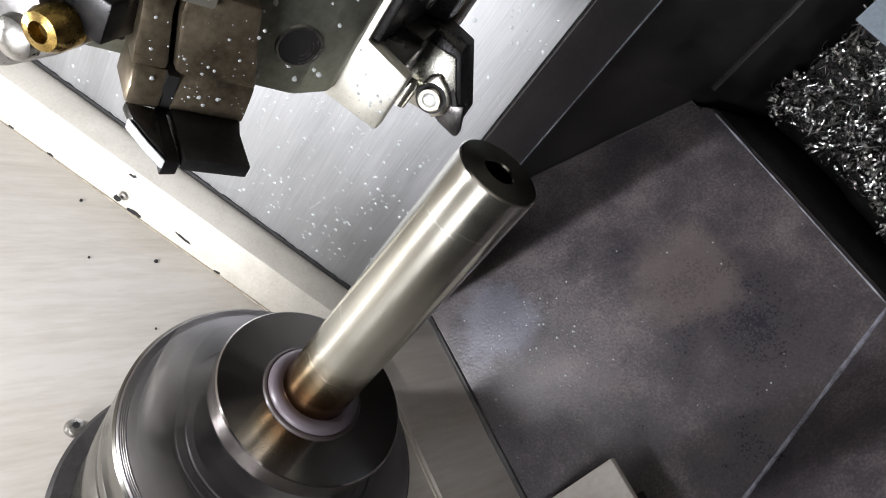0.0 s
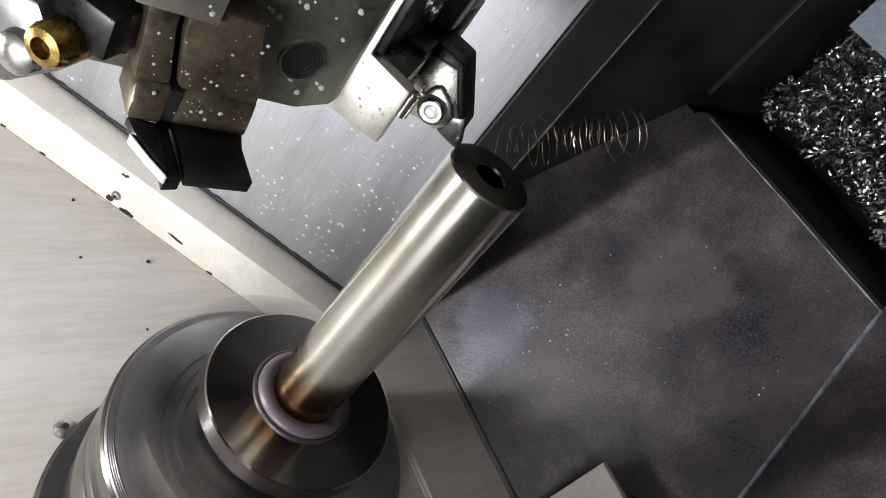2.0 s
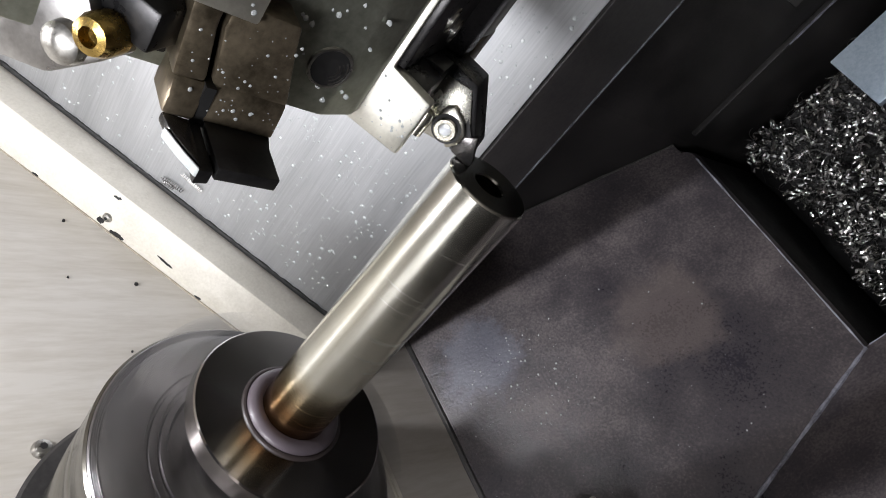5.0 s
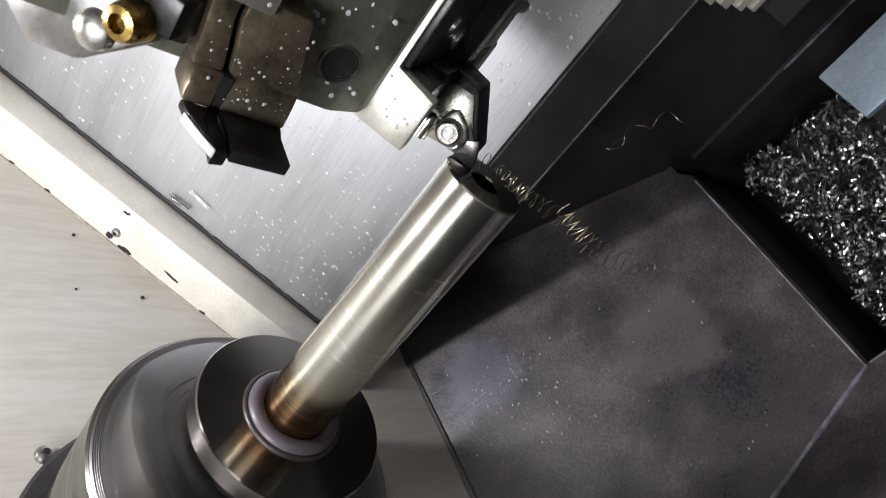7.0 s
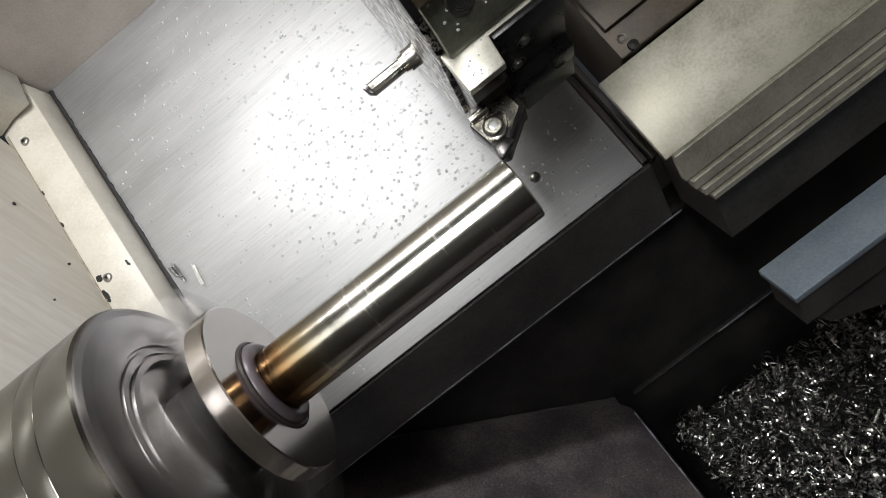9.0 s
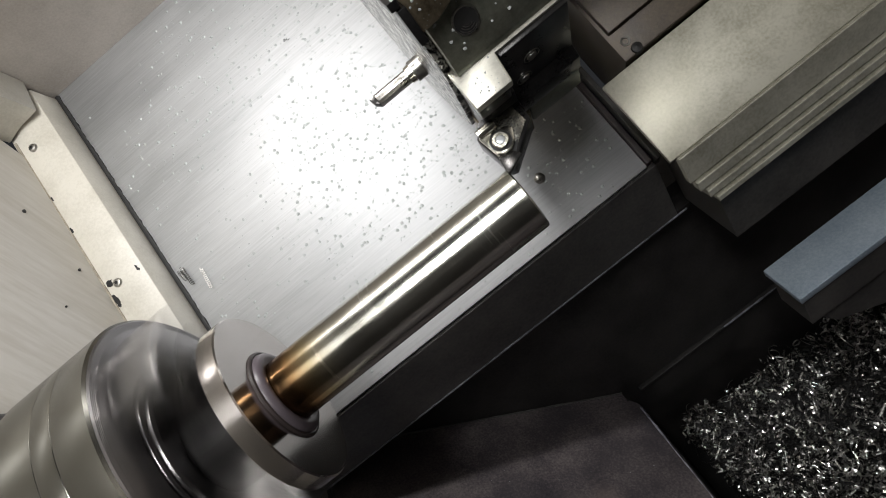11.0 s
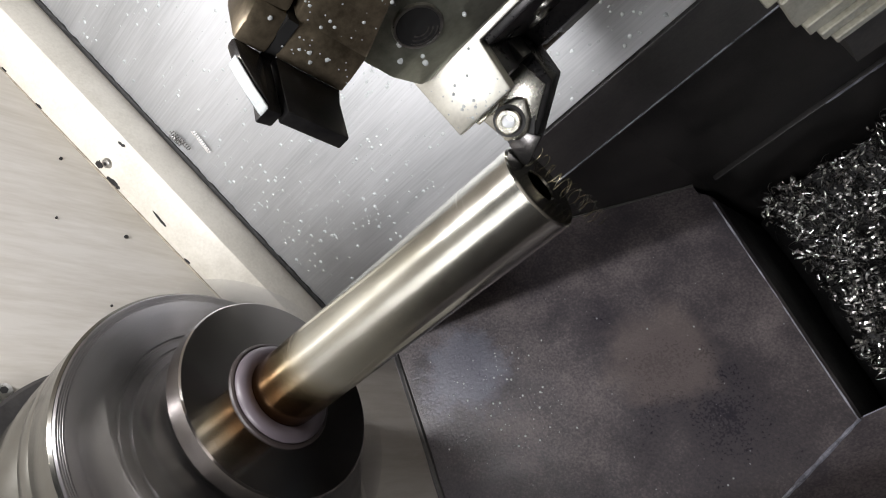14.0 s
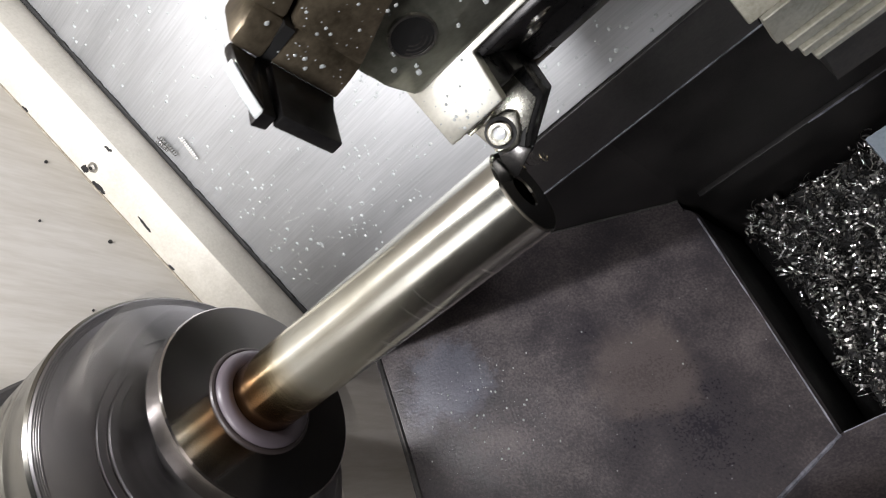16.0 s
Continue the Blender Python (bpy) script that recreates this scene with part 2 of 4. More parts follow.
def prism(poly, lo, hi, axis=2, bevel=0.0, seg=2, bm=None):
    """A polygon drawn out along an axis: 0: poly is (y, z); 1: (x, z); 2: (x, y)."""
    bm = bm or bmesh.new()

    def at(p, h):
        return {0: (h, p[0], p[1]), 1: (p[0], h, p[1]), 2: (p[0], p[1], h)}[axis]
    a = [bm.verts.new(at(p, lo)) for p in poly]
    b = [bm.verts.new(at(p, hi)) for p in poly]
    fs = [bm.faces.new(a), bm.faces.new(b[::-1])]
    n = len(poly)
    fs += [bm.faces.new((a[i], b[i], b[(i + 1) % n], a[(i + 1) % n])) for i in range(n)]
    bmesh.ops.recalc_face_normals(bm, faces=fs)
    if bevel:
        bmesh.ops.bevel(bm, geom=list({e for f in fs for e in f.edges}), offset=bevel, segments=seg, affect="EDGES", profile=0.5)
    return bm


def revolve(profile, seg=96, bm=None, closed=True):
    """A profile of (x, radius) turned round the x axis."""
    bm = bm or bmesh.new()
    rings = []
    for x, r in profile:
        if r < 1e-6:
            rings.append([bm.verts.new((x, 0, 0))])
        else:
            rings.append([bm.verts.new((x, r * math.cos(k * math.tau / seg), r * math.sin(k * math.tau / seg))) for k in range(seg)])
    pairs = list(zip(rings, rings[1:])) + ([(rings[-1], rings[0])] if closed else [])
    for a, b in pairs:
        for k in range(seg):
            j = (k + 1) % seg
            if len(a) == 1 and len(b) == 1:
                continue
            if len(a) == 1:
                bm.faces.new((a[0], b[k], b[j]))
            elif len(b) == 1:
                bm.faces.new((a[k], b[0], a[j]))
            else:
                bm.faces.new((a[k], b[k], b[j], a[j]))
    return bm


def disc_on(x, y, z, axis, profile, seg=28):
    """A small turned piece (profile of height, radius) standing along an axis at a place."""
    bm = revolve(profile, seg, closed=False)
    turn = {0: Matrix(), 1: Matrix.Rotation(radians(90), 4, "Z"), 2: Matrix.Rotation(radians(-90), 4, "Y")}[axis]
    bm.transform(Matrix.Translation((x, y, z)) @ turn)
    return bm


def screw(name, x, y, z, axis, r, label, at=BED, socket=True):
    ob = thing(name, at @ pose(x, y, z), label=label, category="screw")
    part("screw_head", disc_on(0, 0, 0, axis, [(-0.004, 0), (-0.004, r), (0.0, r), (r * 0.45, r * 0.8), (r * 0.6, r * 0.45), (r * 0.6, 0)], 24), SCREW, ob, smooth=True)
    if socket:
        part("socket", disc_on(0, 0, 0, axis, [(r * 0.3, 0), (r * 0.3, r * 0.38), (r * 0.63, r * 0.38), (r * 0.64, 0)], 6), DARK, ob)
    return ob


def grid_sheet(corner, du, dv, nu, nv, lift, bm=None):
    """A sheet with an uneven surface: corner, two sides, and lift(i, j, place) along its normal."""
    bm = bm or bmesh.new()
    c, du, dv = Vector(corner), Vector(du), Vector(dv)
    nrm = du.cross(dv).normalized()
    rows = [[bm.verts.new(c + du * (i / nu) + dv * (j / nv) + nrm * lift(c + du * (i / nu) + dv * (j / nv))) for j in range(nv + 1)] for i in range(nu + 1)]
    for i in range(nu):
        for j in range(nv):
            bm.faces.new((rows[i][j], rows[i + 1][j], rows[i + 1][j + 1], rows[i][j + 1]))
    return bm


def H(x, y, z):
    """A place of the level parts, from the spindle's end of the machine, z from the spindle's height."""
    return pose(x, y, z + SPINDLE)


LEVEL = pose(0, 0, SPINDLE)

# ---- the large structure ----
PLATE_Z = -0.2275
# bed cover plate, its front lip and the right wiper
setting("bed_cover_plate", box(-0.4014, 0.0125, 0.0015, 0.457, PLATE_Z - 0.006, PLATE_Z, 0.0008), STEEL_PLATE,
        "brushed stainless steel bed cover plate spattered with coolant", "cover plate", smooth=True)
# front apron under the plate: level frame
setting("bed_apron", prism([(0.1472, -0.1775), (0.1600, -0.1775), (0.1730, -0.2580), (0.1602, -0.2580)], -0.46, 0.02, 0, 0.001), APRON, "black oiled steel apron below the bed plate", "apron", LEVEL)
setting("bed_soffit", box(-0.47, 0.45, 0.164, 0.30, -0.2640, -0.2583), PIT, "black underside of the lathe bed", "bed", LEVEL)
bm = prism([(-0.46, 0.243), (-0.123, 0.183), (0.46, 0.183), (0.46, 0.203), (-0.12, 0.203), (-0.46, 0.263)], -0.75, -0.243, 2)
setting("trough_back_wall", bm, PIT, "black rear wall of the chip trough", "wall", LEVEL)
# the sloping chip tray
TRAY_AT = lambda x: -0.4745 - 0.600 * (x + 0.1205)


def tray_lift(p):
    return 0.0016 * noise.noise(Vector((p.x * 9, p.y * 9, 0))) + 0.0006 * noise.noise(Vector((p.x * 40, p.y * 40, 3)))


bm = bmesh.new()
rows = []
NX, NY = 44, 60
for i in range(NX + 1):
    x = -0.470 + (0.3455) * i / NX
    front = -0.0842 + 0.445 * (x + 0.1205)
    back = 0.205 + (0.06 if x < -0.2 else 0.03)
    line = []
    for j in range(NY + 1):
        y = front + (back - front) * j / NY
        xe = x
        if i == NX:
            d = max(0.0, y - 0.160)
            xe = x - 0.0 - 0.9 * d * d / 0.02
        line.append(bm.verts.new((xe, y, TRAY_AT(xe) + tray_lift(Vector((xe, y, 0))))))
    rows.append(line)
for i in range(NX):
    for j in range(NY):
        bm.faces.new((rows[i][j], rows[i + 1][j], rows[i + 1][j + 1], rows[i][j + 1]))
low = [bm.verts.new((v.co.x + 0.002, v.co.y, v.co.z - 0.008)) for v in rows[NX]]
drop_line = [v.co.copy() for v in low]
for j in range(NY):
    bm.faces.new((rows[NX][j], low[j], low[j + 1], rows[NX][j + 1]))
setting("chip_tray", bm, TRAY, "worn dark painted chip tray sloping to the chip pit", "tray", LEVEL, smooth=True)
# side of the pit, its shade put into a near-black colour
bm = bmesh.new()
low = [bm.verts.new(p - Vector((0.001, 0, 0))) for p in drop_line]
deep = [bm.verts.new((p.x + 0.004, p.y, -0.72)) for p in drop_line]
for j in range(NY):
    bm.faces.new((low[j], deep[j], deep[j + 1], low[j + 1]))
setting("pit_side", bm, DARK, "side of the chip pit below the tray, blackened for its shade", "wall", LEVEL, smooth=True)
# the tray's raised front side and the front of the pit
bm = bmesh.new()
v = [bm.verts.new(p) for p in ((-0.470, -0.2398, TRAY_AT(-0.470)), (-0.1240, -0.0842, TRAY_AT(-0.1205)), (0.46, -0.0842, -0.4745), (0.46, -0.42, -0.28), (-0.470, -0.50, -0.10))]
bm.faces.new(v[:2] + [v[3], v[4]])
bm.faces.new(v[1:4])
lo = [bm.verts.new((-0.1240, -0.0842, -0.72)), bm.verts.new((0.46, -0.0842, -0.72))]
bm.faces.new((v[1], v[2], lo[1], lo[0]))
setting("tray_front_side", bm, TRAY, "dark painted front side of the chip tray", "tray", LEVEL)
setting("pit_floor", box(-0.16, 0.47, -0.2, 0.22, -0.74, -0.72), PIT, "black floor of the chip pit", "floor", LEVEL)
setting("end_wall", box(0.46, 0.47, -0.75, 0.75, -0.74, 0.75), BROWN_SHEET, "dark sheet metal end wall of the enclosure", "wall", LEVEL)
# roof out of view, coloured brown-grey so that less light bounces down
setting("enclosure_roof", box(-0.47, 0.46, 0.10, 0.75, 0.72, 0.75), BROWN_SHEET, "unseen enclosure roof, brown-grey to lower the fill light", "roof", LEVEL)
setting("enclosure_back", box(-0.47, 0.46, 0.74, 0.76, -0.2, 0.72), BROWN_SHEET, "dark sheet metal back of the enclosure", "wall", LEVEL)
# out of view: height and dark colour set to keep light off the tray
setting("front_door", box(-0.47, 0.46, -0.44, -0.42, -0.74, 0.485), PIT, "unseen enclosure door, added to shade the tray and dark to cut bounce", "door", LEVEL)
# top wall at the plate's upper edge
setting("upper_cover", box(-0.46, 0.46, 0.457, 0.465, PLATE_Z - 0.01, 0.25), BROWN_SHEET, "brown-grey sheet metal cover above the bed plate", "cover")

# headstock wall
WALL = -0.445


def wall_lift(p):
    return 0.0010 * noise.noise(Vector((p.y * 9, p.z * 9, 1))) + 0.0004 * noise.noise(Vector((p.y * 30, p.z * 6, 5)))


bm = grid_sheet((WALL, -0.55, -0.194), (0, 0.97, 0), (0, 0, 0.94), 60, 60, wall_lift)
setting("wall_headstock", bm, CREAM, "cream painted headstock panel with faint smears", "wall", LEVEL, smooth=True)
setting("wall_headstock_core", box(-0.47, -0.4400, -0.55, 0.45, -0.7, -0.1955), CREAM, "cream painted lower headstock wall", "wall", LEVEL)
# bevelled trim between the headstock panel and the bed plate, and its upright at the upper cover
setting("trim_bed", prism([(-0.4480, -0.1864), (-0.4285, -0.1862), (-0.4050, -0.1922), (-0.4030, -0.2272), (-0.4480, -0.2285)], 0.0, 0.4535, 1, 0.0012), CREAM_EDGE,
        "cream painted bevelled trim along the bed plate", "trim", smooth=True)
setting("trim_upright", prism([(-0.4480, 0.4120), (-0.4290, 0.4180), (-0.4055, 0.4200), (-0.4010, 0.4560), (-0.4480, 0.4568)], -0.1830, 0.30, 2, 0.0012), CREAM_EDGE,
        "cream painted bevelled trim below the upper cover", "trim", smooth=True)
setting("caulk_bed", box(-0.4462, -0.4438, 0.0, 0.41, -0.1872, -0.1850), CAULK, "brown dirty caulk line on the headstock panel", "caulk")
setting("caulk_plate", box(-0.4034, -0.4006, 0.0, 0.456, PLATE_Z - 0.001, PLATE_Z + 0.0014), DARK, "black greasy gap beside the bed plate", "gap")
setting("panel_lip", box(-0.4470, -0.4437, -0.55, 0.13, -0.1955, -0.1925, 0.0006), CREAM_EDGE, "lower edge of the cream headstock panel", "trim", LEVEL)
setting("tray_seal", box(-0.4400, -0.4345, -0.26, 0.20, -0.2950, -0.2830, 0.001), APRON, "black seal where the tray meets the wall", "seal", LEVEL)
ob = thing("cream_box", LEVEL, label="cream painted box on the chip tray beside the wall", category="box")
part("box_body", box(-0.4395, -0.3213, -0.26, -0.0852, -0.281, -0.275, 0.001), CREAM, ob, smooth=True)
# added foot so the plate does not float, dark to merge with the shade
part("added_dark_foot", box(-0.4390, -0.352, -0.235, -0.116, -0.372, -0.281), PIT, ob)

# nicks and screws on the headstock panel
for y, z, s in ((0.1620, -0.1574, 0.0019), (0.310, -0.139, 0.0020), (0.245, -0.165, 0.0014), (0.33, -0.09, 0.0012), (0.20, -0.12, 0.0010), (0.12, -0.10, 0.0009), (0.27, -0.06, 0.0010)):
    ob = thing("paint_chip", BED @ pose(WALL + 0.0006, y, z), label="dark chip in the cream paint", category="paint chip", group="paint chips on the headstock panel")
    bm = disc_on(0, 0, 0, 0, [(-0.001, 0), (-0.001, s), (0.0008, s * 0.8), (0.0009, 0)], 9)
    for v in bm.verts:
        v.co.y *= 1 + 0.5 * noise.noise(v.co * 900 + Vector((y * 50, 0, 0)))
    part("bare_spot", bm, DARK, ob)
screw("trim_screw", -0.4315, 0.2215, -0.1862, 2, 0.0046, "greasy steel screw in the cream trim")
screw("trim_screw", -0.4315, 0.3930, -0.1862, 2, 0.0046, "greasy steel screw in the cream trim")
# bare flakes lost from the trim's paint
for k, (x, y, z, half, wide, turn) in enumerate(((-0.4392, 0.2262, -0.1861, 0.0036, 0.0030, 20), (-0.4420, 0.2080, -0.1861, 0.0075, 0.0022, 6), (-0.4322, 0.1585, -0.1860, 0.0080, 0.0011, -6),
                                                (-0.4100, 0.2230, -0.1906, 0.0036, 0.0012, 12), (-0.4430, 0.2950, -0.1861, 0.0030, 0.0012, 0), (-0.4430, 0.3350, -0.1861, 0.0024, 0.0010, 0), (-0.4425, 0.1180, -0.1861, 0.0030, 0.0011, 4))):
    ob = thing("paint_chip", BED @ pose(x, y, z, 0, 14 if z < -0.19 else 0, turn), label="dark flake lost from the trim's paint", category="paint chip", group="paint chips on the headstock panel")
    bm = bmesh.new()
    top = [bm.verts.new((wide * math.sin(i * math.tau / 22) * (1 + 0.9 * noise.noise(Vector((i * 0.7, k * 3.1, 0)))), half * math.cos(i * math.tau / 22) * (1 + 0.4 * noise.noise(Vector((i * 0.9, k * 5.3, 4)))), 0.0004)) for i in range(22)]
    low = [bm.verts.new((v.co.x * 1.05, v.co.y * 1.05, -0.0006)) for v in top]
    bm.faces.new(top)
    for i in range(22):
        bm.faces.new((top[i], low[i], low[(i + 1) % 22], top[(i + 1) % 22]))
    bmesh.ops.recalc_face_normals(bm, faces=bm.faces[:])
    part("bare_spot", bm, DARK, ob)
screw("panel_screw", WALL + 0.001, 0.1100, 0.0035, 0, 0.0068, "domed steel socket screw beside the chuck")
setting("spindle_ring", revolve([(-0.448, 0.075), (-0.448, 0.1055), (-0.441, 0.1055), (-0.439, 0.103), (-0.439, 0.075)], 96), PIT, "black spindle cover ring on the headstock", "ring", smooth=True)

setting("apron_lip", box(-0.46, 0.03, 0.1592, 0.1606, -0.2592, -0.2576, 0.0003), WORN, "bright worn lower lip of the apron", "lip", LEVEL)


def bead(name, p, q, r0, material, label, space=LEVEL, steps=60, rough=90):
    """A worn or welded line between two places of the level parts."""
    p, q = Vector(p), Vector(q)
    d = (q - p).normalized()
    s1 = d.orthogonal().normalized()
    s2 = d.cross(s1)
    bm = bmesh.new()
    last = None
    for i in range(steps + 1):
        c = p.lerp(q, i / steps)
        rr = r0 * (0.75 + 0.6 * noise.noise(c * rough))
        ring = [bm.verts.new(c + (s1 * math.cos(k * math.tau / 6) + s2 * math.sin(k * math.tau / 6)) * rr) for k in range(6)]
        if last:
            for k in range(6):
                bm.faces.new((last[k], ring[k], ring[(k + 1) % 6], last[(k + 1) % 6]))
        last = ring
    return setting(name, bm, material, label, "edge", space, True)


bead("tray_front_edge", (-0.462, -0.2360, TRAY_AT(-0.462)), (-0.1240, -0.0850, TRAY_AT(-0.1240)), 0.0026, WORN, "worn bare bend along the tray's front")
bead("tray_pit_edge", (-0.1247, -0.0842, TRAY_AT(-0.1245)), (-0.1247, 0.1560, TRAY_AT(-0.1245)), 0.0013, WORN, "worn bare edge of the chip pit")
bead("tray_rear_edge", (-0.132, 0.1830, TRAY_AT(-0.132) + 0.001), (-0.40, 0.2310, TRAY_AT(-0.40) + 0.001), 0.0012, APRON, "dark bend along the tray's rear")
bead("trough_scuff", (0.010, 0.1768, -0.4750), (0.120, 0.1768, -0.4750), 0.0016, WORN, "scuffed bare edge of the trough flange")
bead("pit_front_edge", (-0.1205, -0.0842, -0.4745), (0.455, -0.0842, -0.4745), 0.0010, WORN, "worn bare front edge of the chip pit")

bead("plate_grease", (-0.4000, 0.002, PLATE_Z + 0.0004), (-0.4000, 0.455, PLATE_Z + 0.0004), 0.0019, DARK, "black grease and fine chips along the bed plate's edge", BED, 260, 210)

# right of the bed plate: wiper, telescopic cover, saddle, zinc rail
ob = thing("bed_wiper", BED, label="black rubber wiper beside the bed plate", category="wiper")
part("wiper_strip", box(0.0130, 0.0185, 0.003, 0.30, -0.235, -0.2225, 0.001), RUBBER, ob)
part("wiper_lip", box(0.0200, 0.0250, 0.000, 0.30, -0.236, -0.2140, 0.001), APRON, ob)
ob = thing("telescopic_cover", BED, label="worn sheet steel telescopic way cover with nested lips", category="way cover")
part("cover_top", box(0.0060, 0.46, -0.0190, 0.058, -0.1385, -0.1330, 0.0010), SHEET, ob, smooth=True)
LEVEL_IN_BED = BED.inverted() @ LEVEL
for k, (x0, y, z0, z1) in enumerate(((0.0115, 0.0690, -0.1150, -0.1420), (0.0150, 0.0665, -0.1435, -0.1530), (0.0190, 0.0640, -0.1545, -0.1620), (0.0230, 0.0615, -0.1635, -0.1690))):
    part("lip", box(x0, 0.459, y - 0.0005, 0.075, z1, z0, 0.0007, 1), SHEET, ob, at=LEVEL_IN_BED)
    part("gap", box(x0 + 0.001, 0.458, y + 0.0018, 0.074, z1 - 0.0017, z1 + 0.0004), DARK, ob, at=LEVEL_IN_BED)
part("core", box(0.030, 0.459, 0.078, 0.15, -0.236, -0.120), APRON, ob, at=LEVEL_IN_BED)
for x in (0.075, 0.115):
    part("bolt", disc_on(x, 0.0775, -0.178, 1, [(0, 0), (0, 0.004), (-0.003, 0.004), (-0.003, 0)], 10), SCREW, ob, at=LEVEL_IN_BED)
ob = thing("saddle", BED, label="brown oily cast saddle beside the way cover", category="saddle")
part("saddle_body", box(0.0300, 0.459, 0.060, 0.30, -0.22, -0.1290, 0.0015), SADDLE, ob, smooth=True)
part("saddle_rib", box(0.0330, 0.459, 0.084, 0.30, -0.1290, -0.1225, 0.001), SADDLE, ob, smooth=True)
part("saddle_screw", disc_on(0.040, 0.073, -0.129, 2, [(0, 0.004), (0.001, 0.004), (0.001, 0.0022), (-0.0005, 0.0020), (-0.0005, 0)], 16), SCREW, ob)
part("saddle_knob", disc_on(0.043, 0.0635, -0.131, 2, [(0, 0.005), (0.004, 0.004), (0.005, 0)], 14), DARK, ob)
ob = thing("zinc_rail", LEVEL, label="blue-grey zinc plated flat rail above the chip pit", category="rail")
part("rail_top", box(0.0195, 0.46, -0.0055, 0.0345, -0.2400, -0.2330, 0.0010), BLUE_STEEL, ob, smooth=True)
part("rail_web", box(0.0225, 0.46, -0.0030, 0.0320, -0.2750, -0.2400, 0.001), APRON, ob)
part("rail_bracket", prism([(0.03, -0.275), (0.46, -0.275), (0.46, -0.34), (0.10, -0.33), (0.045, -0.30)], 0.002, 0.010, 1), APRON, ob)
ob = thing("trough_flange", LEVEL, label="black steel flange along the trough's rear edge", category="flange")
part("flange", box(-0.112, 0.459, 0.1765, 0.1832, -0.4790, -0.4745, 0.0012), PIT, ob, smooth=True)
ob = thing("plate_rivet", BED @ pose(-0.0651, 0.0541, PLATE_Z), label="domed steel rivet in the bed plate", category="rivet")
part("rivet_head", disc_on(0, 0, 0, 2, [(-0.001, 0), (-0.001, 0.0052), (0.0010, 0.0050), (0.0028, 0.0036), (0.0036, 0.0018), (0.0038, 0)], 28), SCREW, ob, smooth=True)

# ---- chuck and bar (they spin) ----
chuck = thing("lathe_chuck", BED, label="turned steel three-jaw lathe chuck, spinning", category="chuck")
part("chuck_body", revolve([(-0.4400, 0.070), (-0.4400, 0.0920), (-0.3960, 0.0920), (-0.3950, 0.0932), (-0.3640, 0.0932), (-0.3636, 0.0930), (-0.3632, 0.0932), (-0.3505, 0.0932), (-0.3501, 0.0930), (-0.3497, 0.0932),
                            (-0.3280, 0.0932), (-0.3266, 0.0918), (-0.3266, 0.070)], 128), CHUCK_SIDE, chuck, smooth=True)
face = [(-0.4000, 0.030), (-0.3400, 0.0915), (-0.3264, 0.0915)]
for k in range(4):
    r1 = 0.0905 - 0.0011 * k
    face += [(-0.3256, r1), (-0.3256, r1 - 0.0006), (-0.32575, r1 - 0.0008), (-0.32575, r1 - 0.0009)]
face += [(-0.3254, 0.0855), (-0.3254, 0.0640), (-0.3270, 0.0635), (-0.3270, 0.0618), (-0.3250, 0.0613), (-0.3250, 0.0580), (-0.3266, 0.0577), (-0.3266, 0.0562), (-0.3238, 0.0556), (-0.3238, 0.0520), (-0.3252, 0.0515), (-0.3290, 0.0500), (-0.3290, 0.030)]
part("chuck_face", revolve(face, 128), CHUCK, chuck, smooth=True)
part("nose_disc", revolve([(-0.2900, 0.0215), (-0.2900, 0.0540), (-0.2892, 0.0557), (-0.2778, 0.0557), (-0.2770, 0.0548), (-0.2775, 0.0345), (-0.2775, 0.0215)], 128), NOSE, chuck, smooth=True)
part("nose_neck", revolve([(-0.3300, 0.020), (-0.3300, 0.0300), (-0.2895, 0.0300), (-0.2895, 0.020)], 96), PIT, chuck, smooth=True)
jaw = prism([(0.030, -0.017), (0.075, -0.017), (0.082, -0.010), (0.082, 0.010), (0.075, 0.017), (0.030, 0.017)], -0.3238, -0.2935, 0, 0.0015)
jaw_data = mesh("jaw", jaw, JAW, True)
for k in range(3):
    j = new("jaw", jaw_data)
    j.parent = chuck
    j.matrix_basis = pose(0, 0, 0, 120 * k + 15)
    b = part("jaw_bolt", disc_on(-0.2935, 0.060, 0, 0, [(0, 0.0075), (0.0015, 0.0075), (0.0015, 0.005), (-0.004, 0.005), (-0.004, 0)], 20), DARK, j)
for k in range(3):
    part("nose_notch", box(-0.2895, -0.2785, 0.0550, 0.0562, -0.0030, 0.0030), DARK, chuck, at=pose(0, 0, 0, 120 * k + 60))
part("boot", revolve([(-0.2785, 0.0262), (-0.2785, 0.0296), (-0.2772, 0.0298), (-0.2762, 0.0292), (-0.2758, 0.0282), (-0.2762, 0.0262)], 96), RUBBER, chuck, "dark rubber boot ring", True)
part("nylon_ring", revolve([(-0.2785, 0.0197), (-0.2785, 0.0272), (-0.2757, 0.0273), (-0.2740, 0.0267), (-0.2728, 0.0254), (-0.2722, 0.0234), (-0.2724, 0.0214), (-0.2730, 0.0197)], 96), GREY_RING, chuck, "purple-grey nylon ring round the bar", True)
bar = thing("steel_bar", BED, label="bright turned steel bar with a drilled end, browned near chuck", category="steel bar")
END = -0.0968
part("bar_side", revolve([(-0.2890, 0.0), (-0.2890, 0.0196), (END - 0.0009, 0.0196), (END - 0.0003, 0.0190)], 128, closed=False), BAR, bar, smooth=True)
part("bar_end", revolve([(END - 0.0003, 0.0190), (END, 0.0186), (END, 0.0074), (END - 0.0008, 0.0068), (END - 0.13, 0.0066), (END - 0.132, 0)], 128, closed=False), BAR_END, bar, "dark faced end with a bore", True)

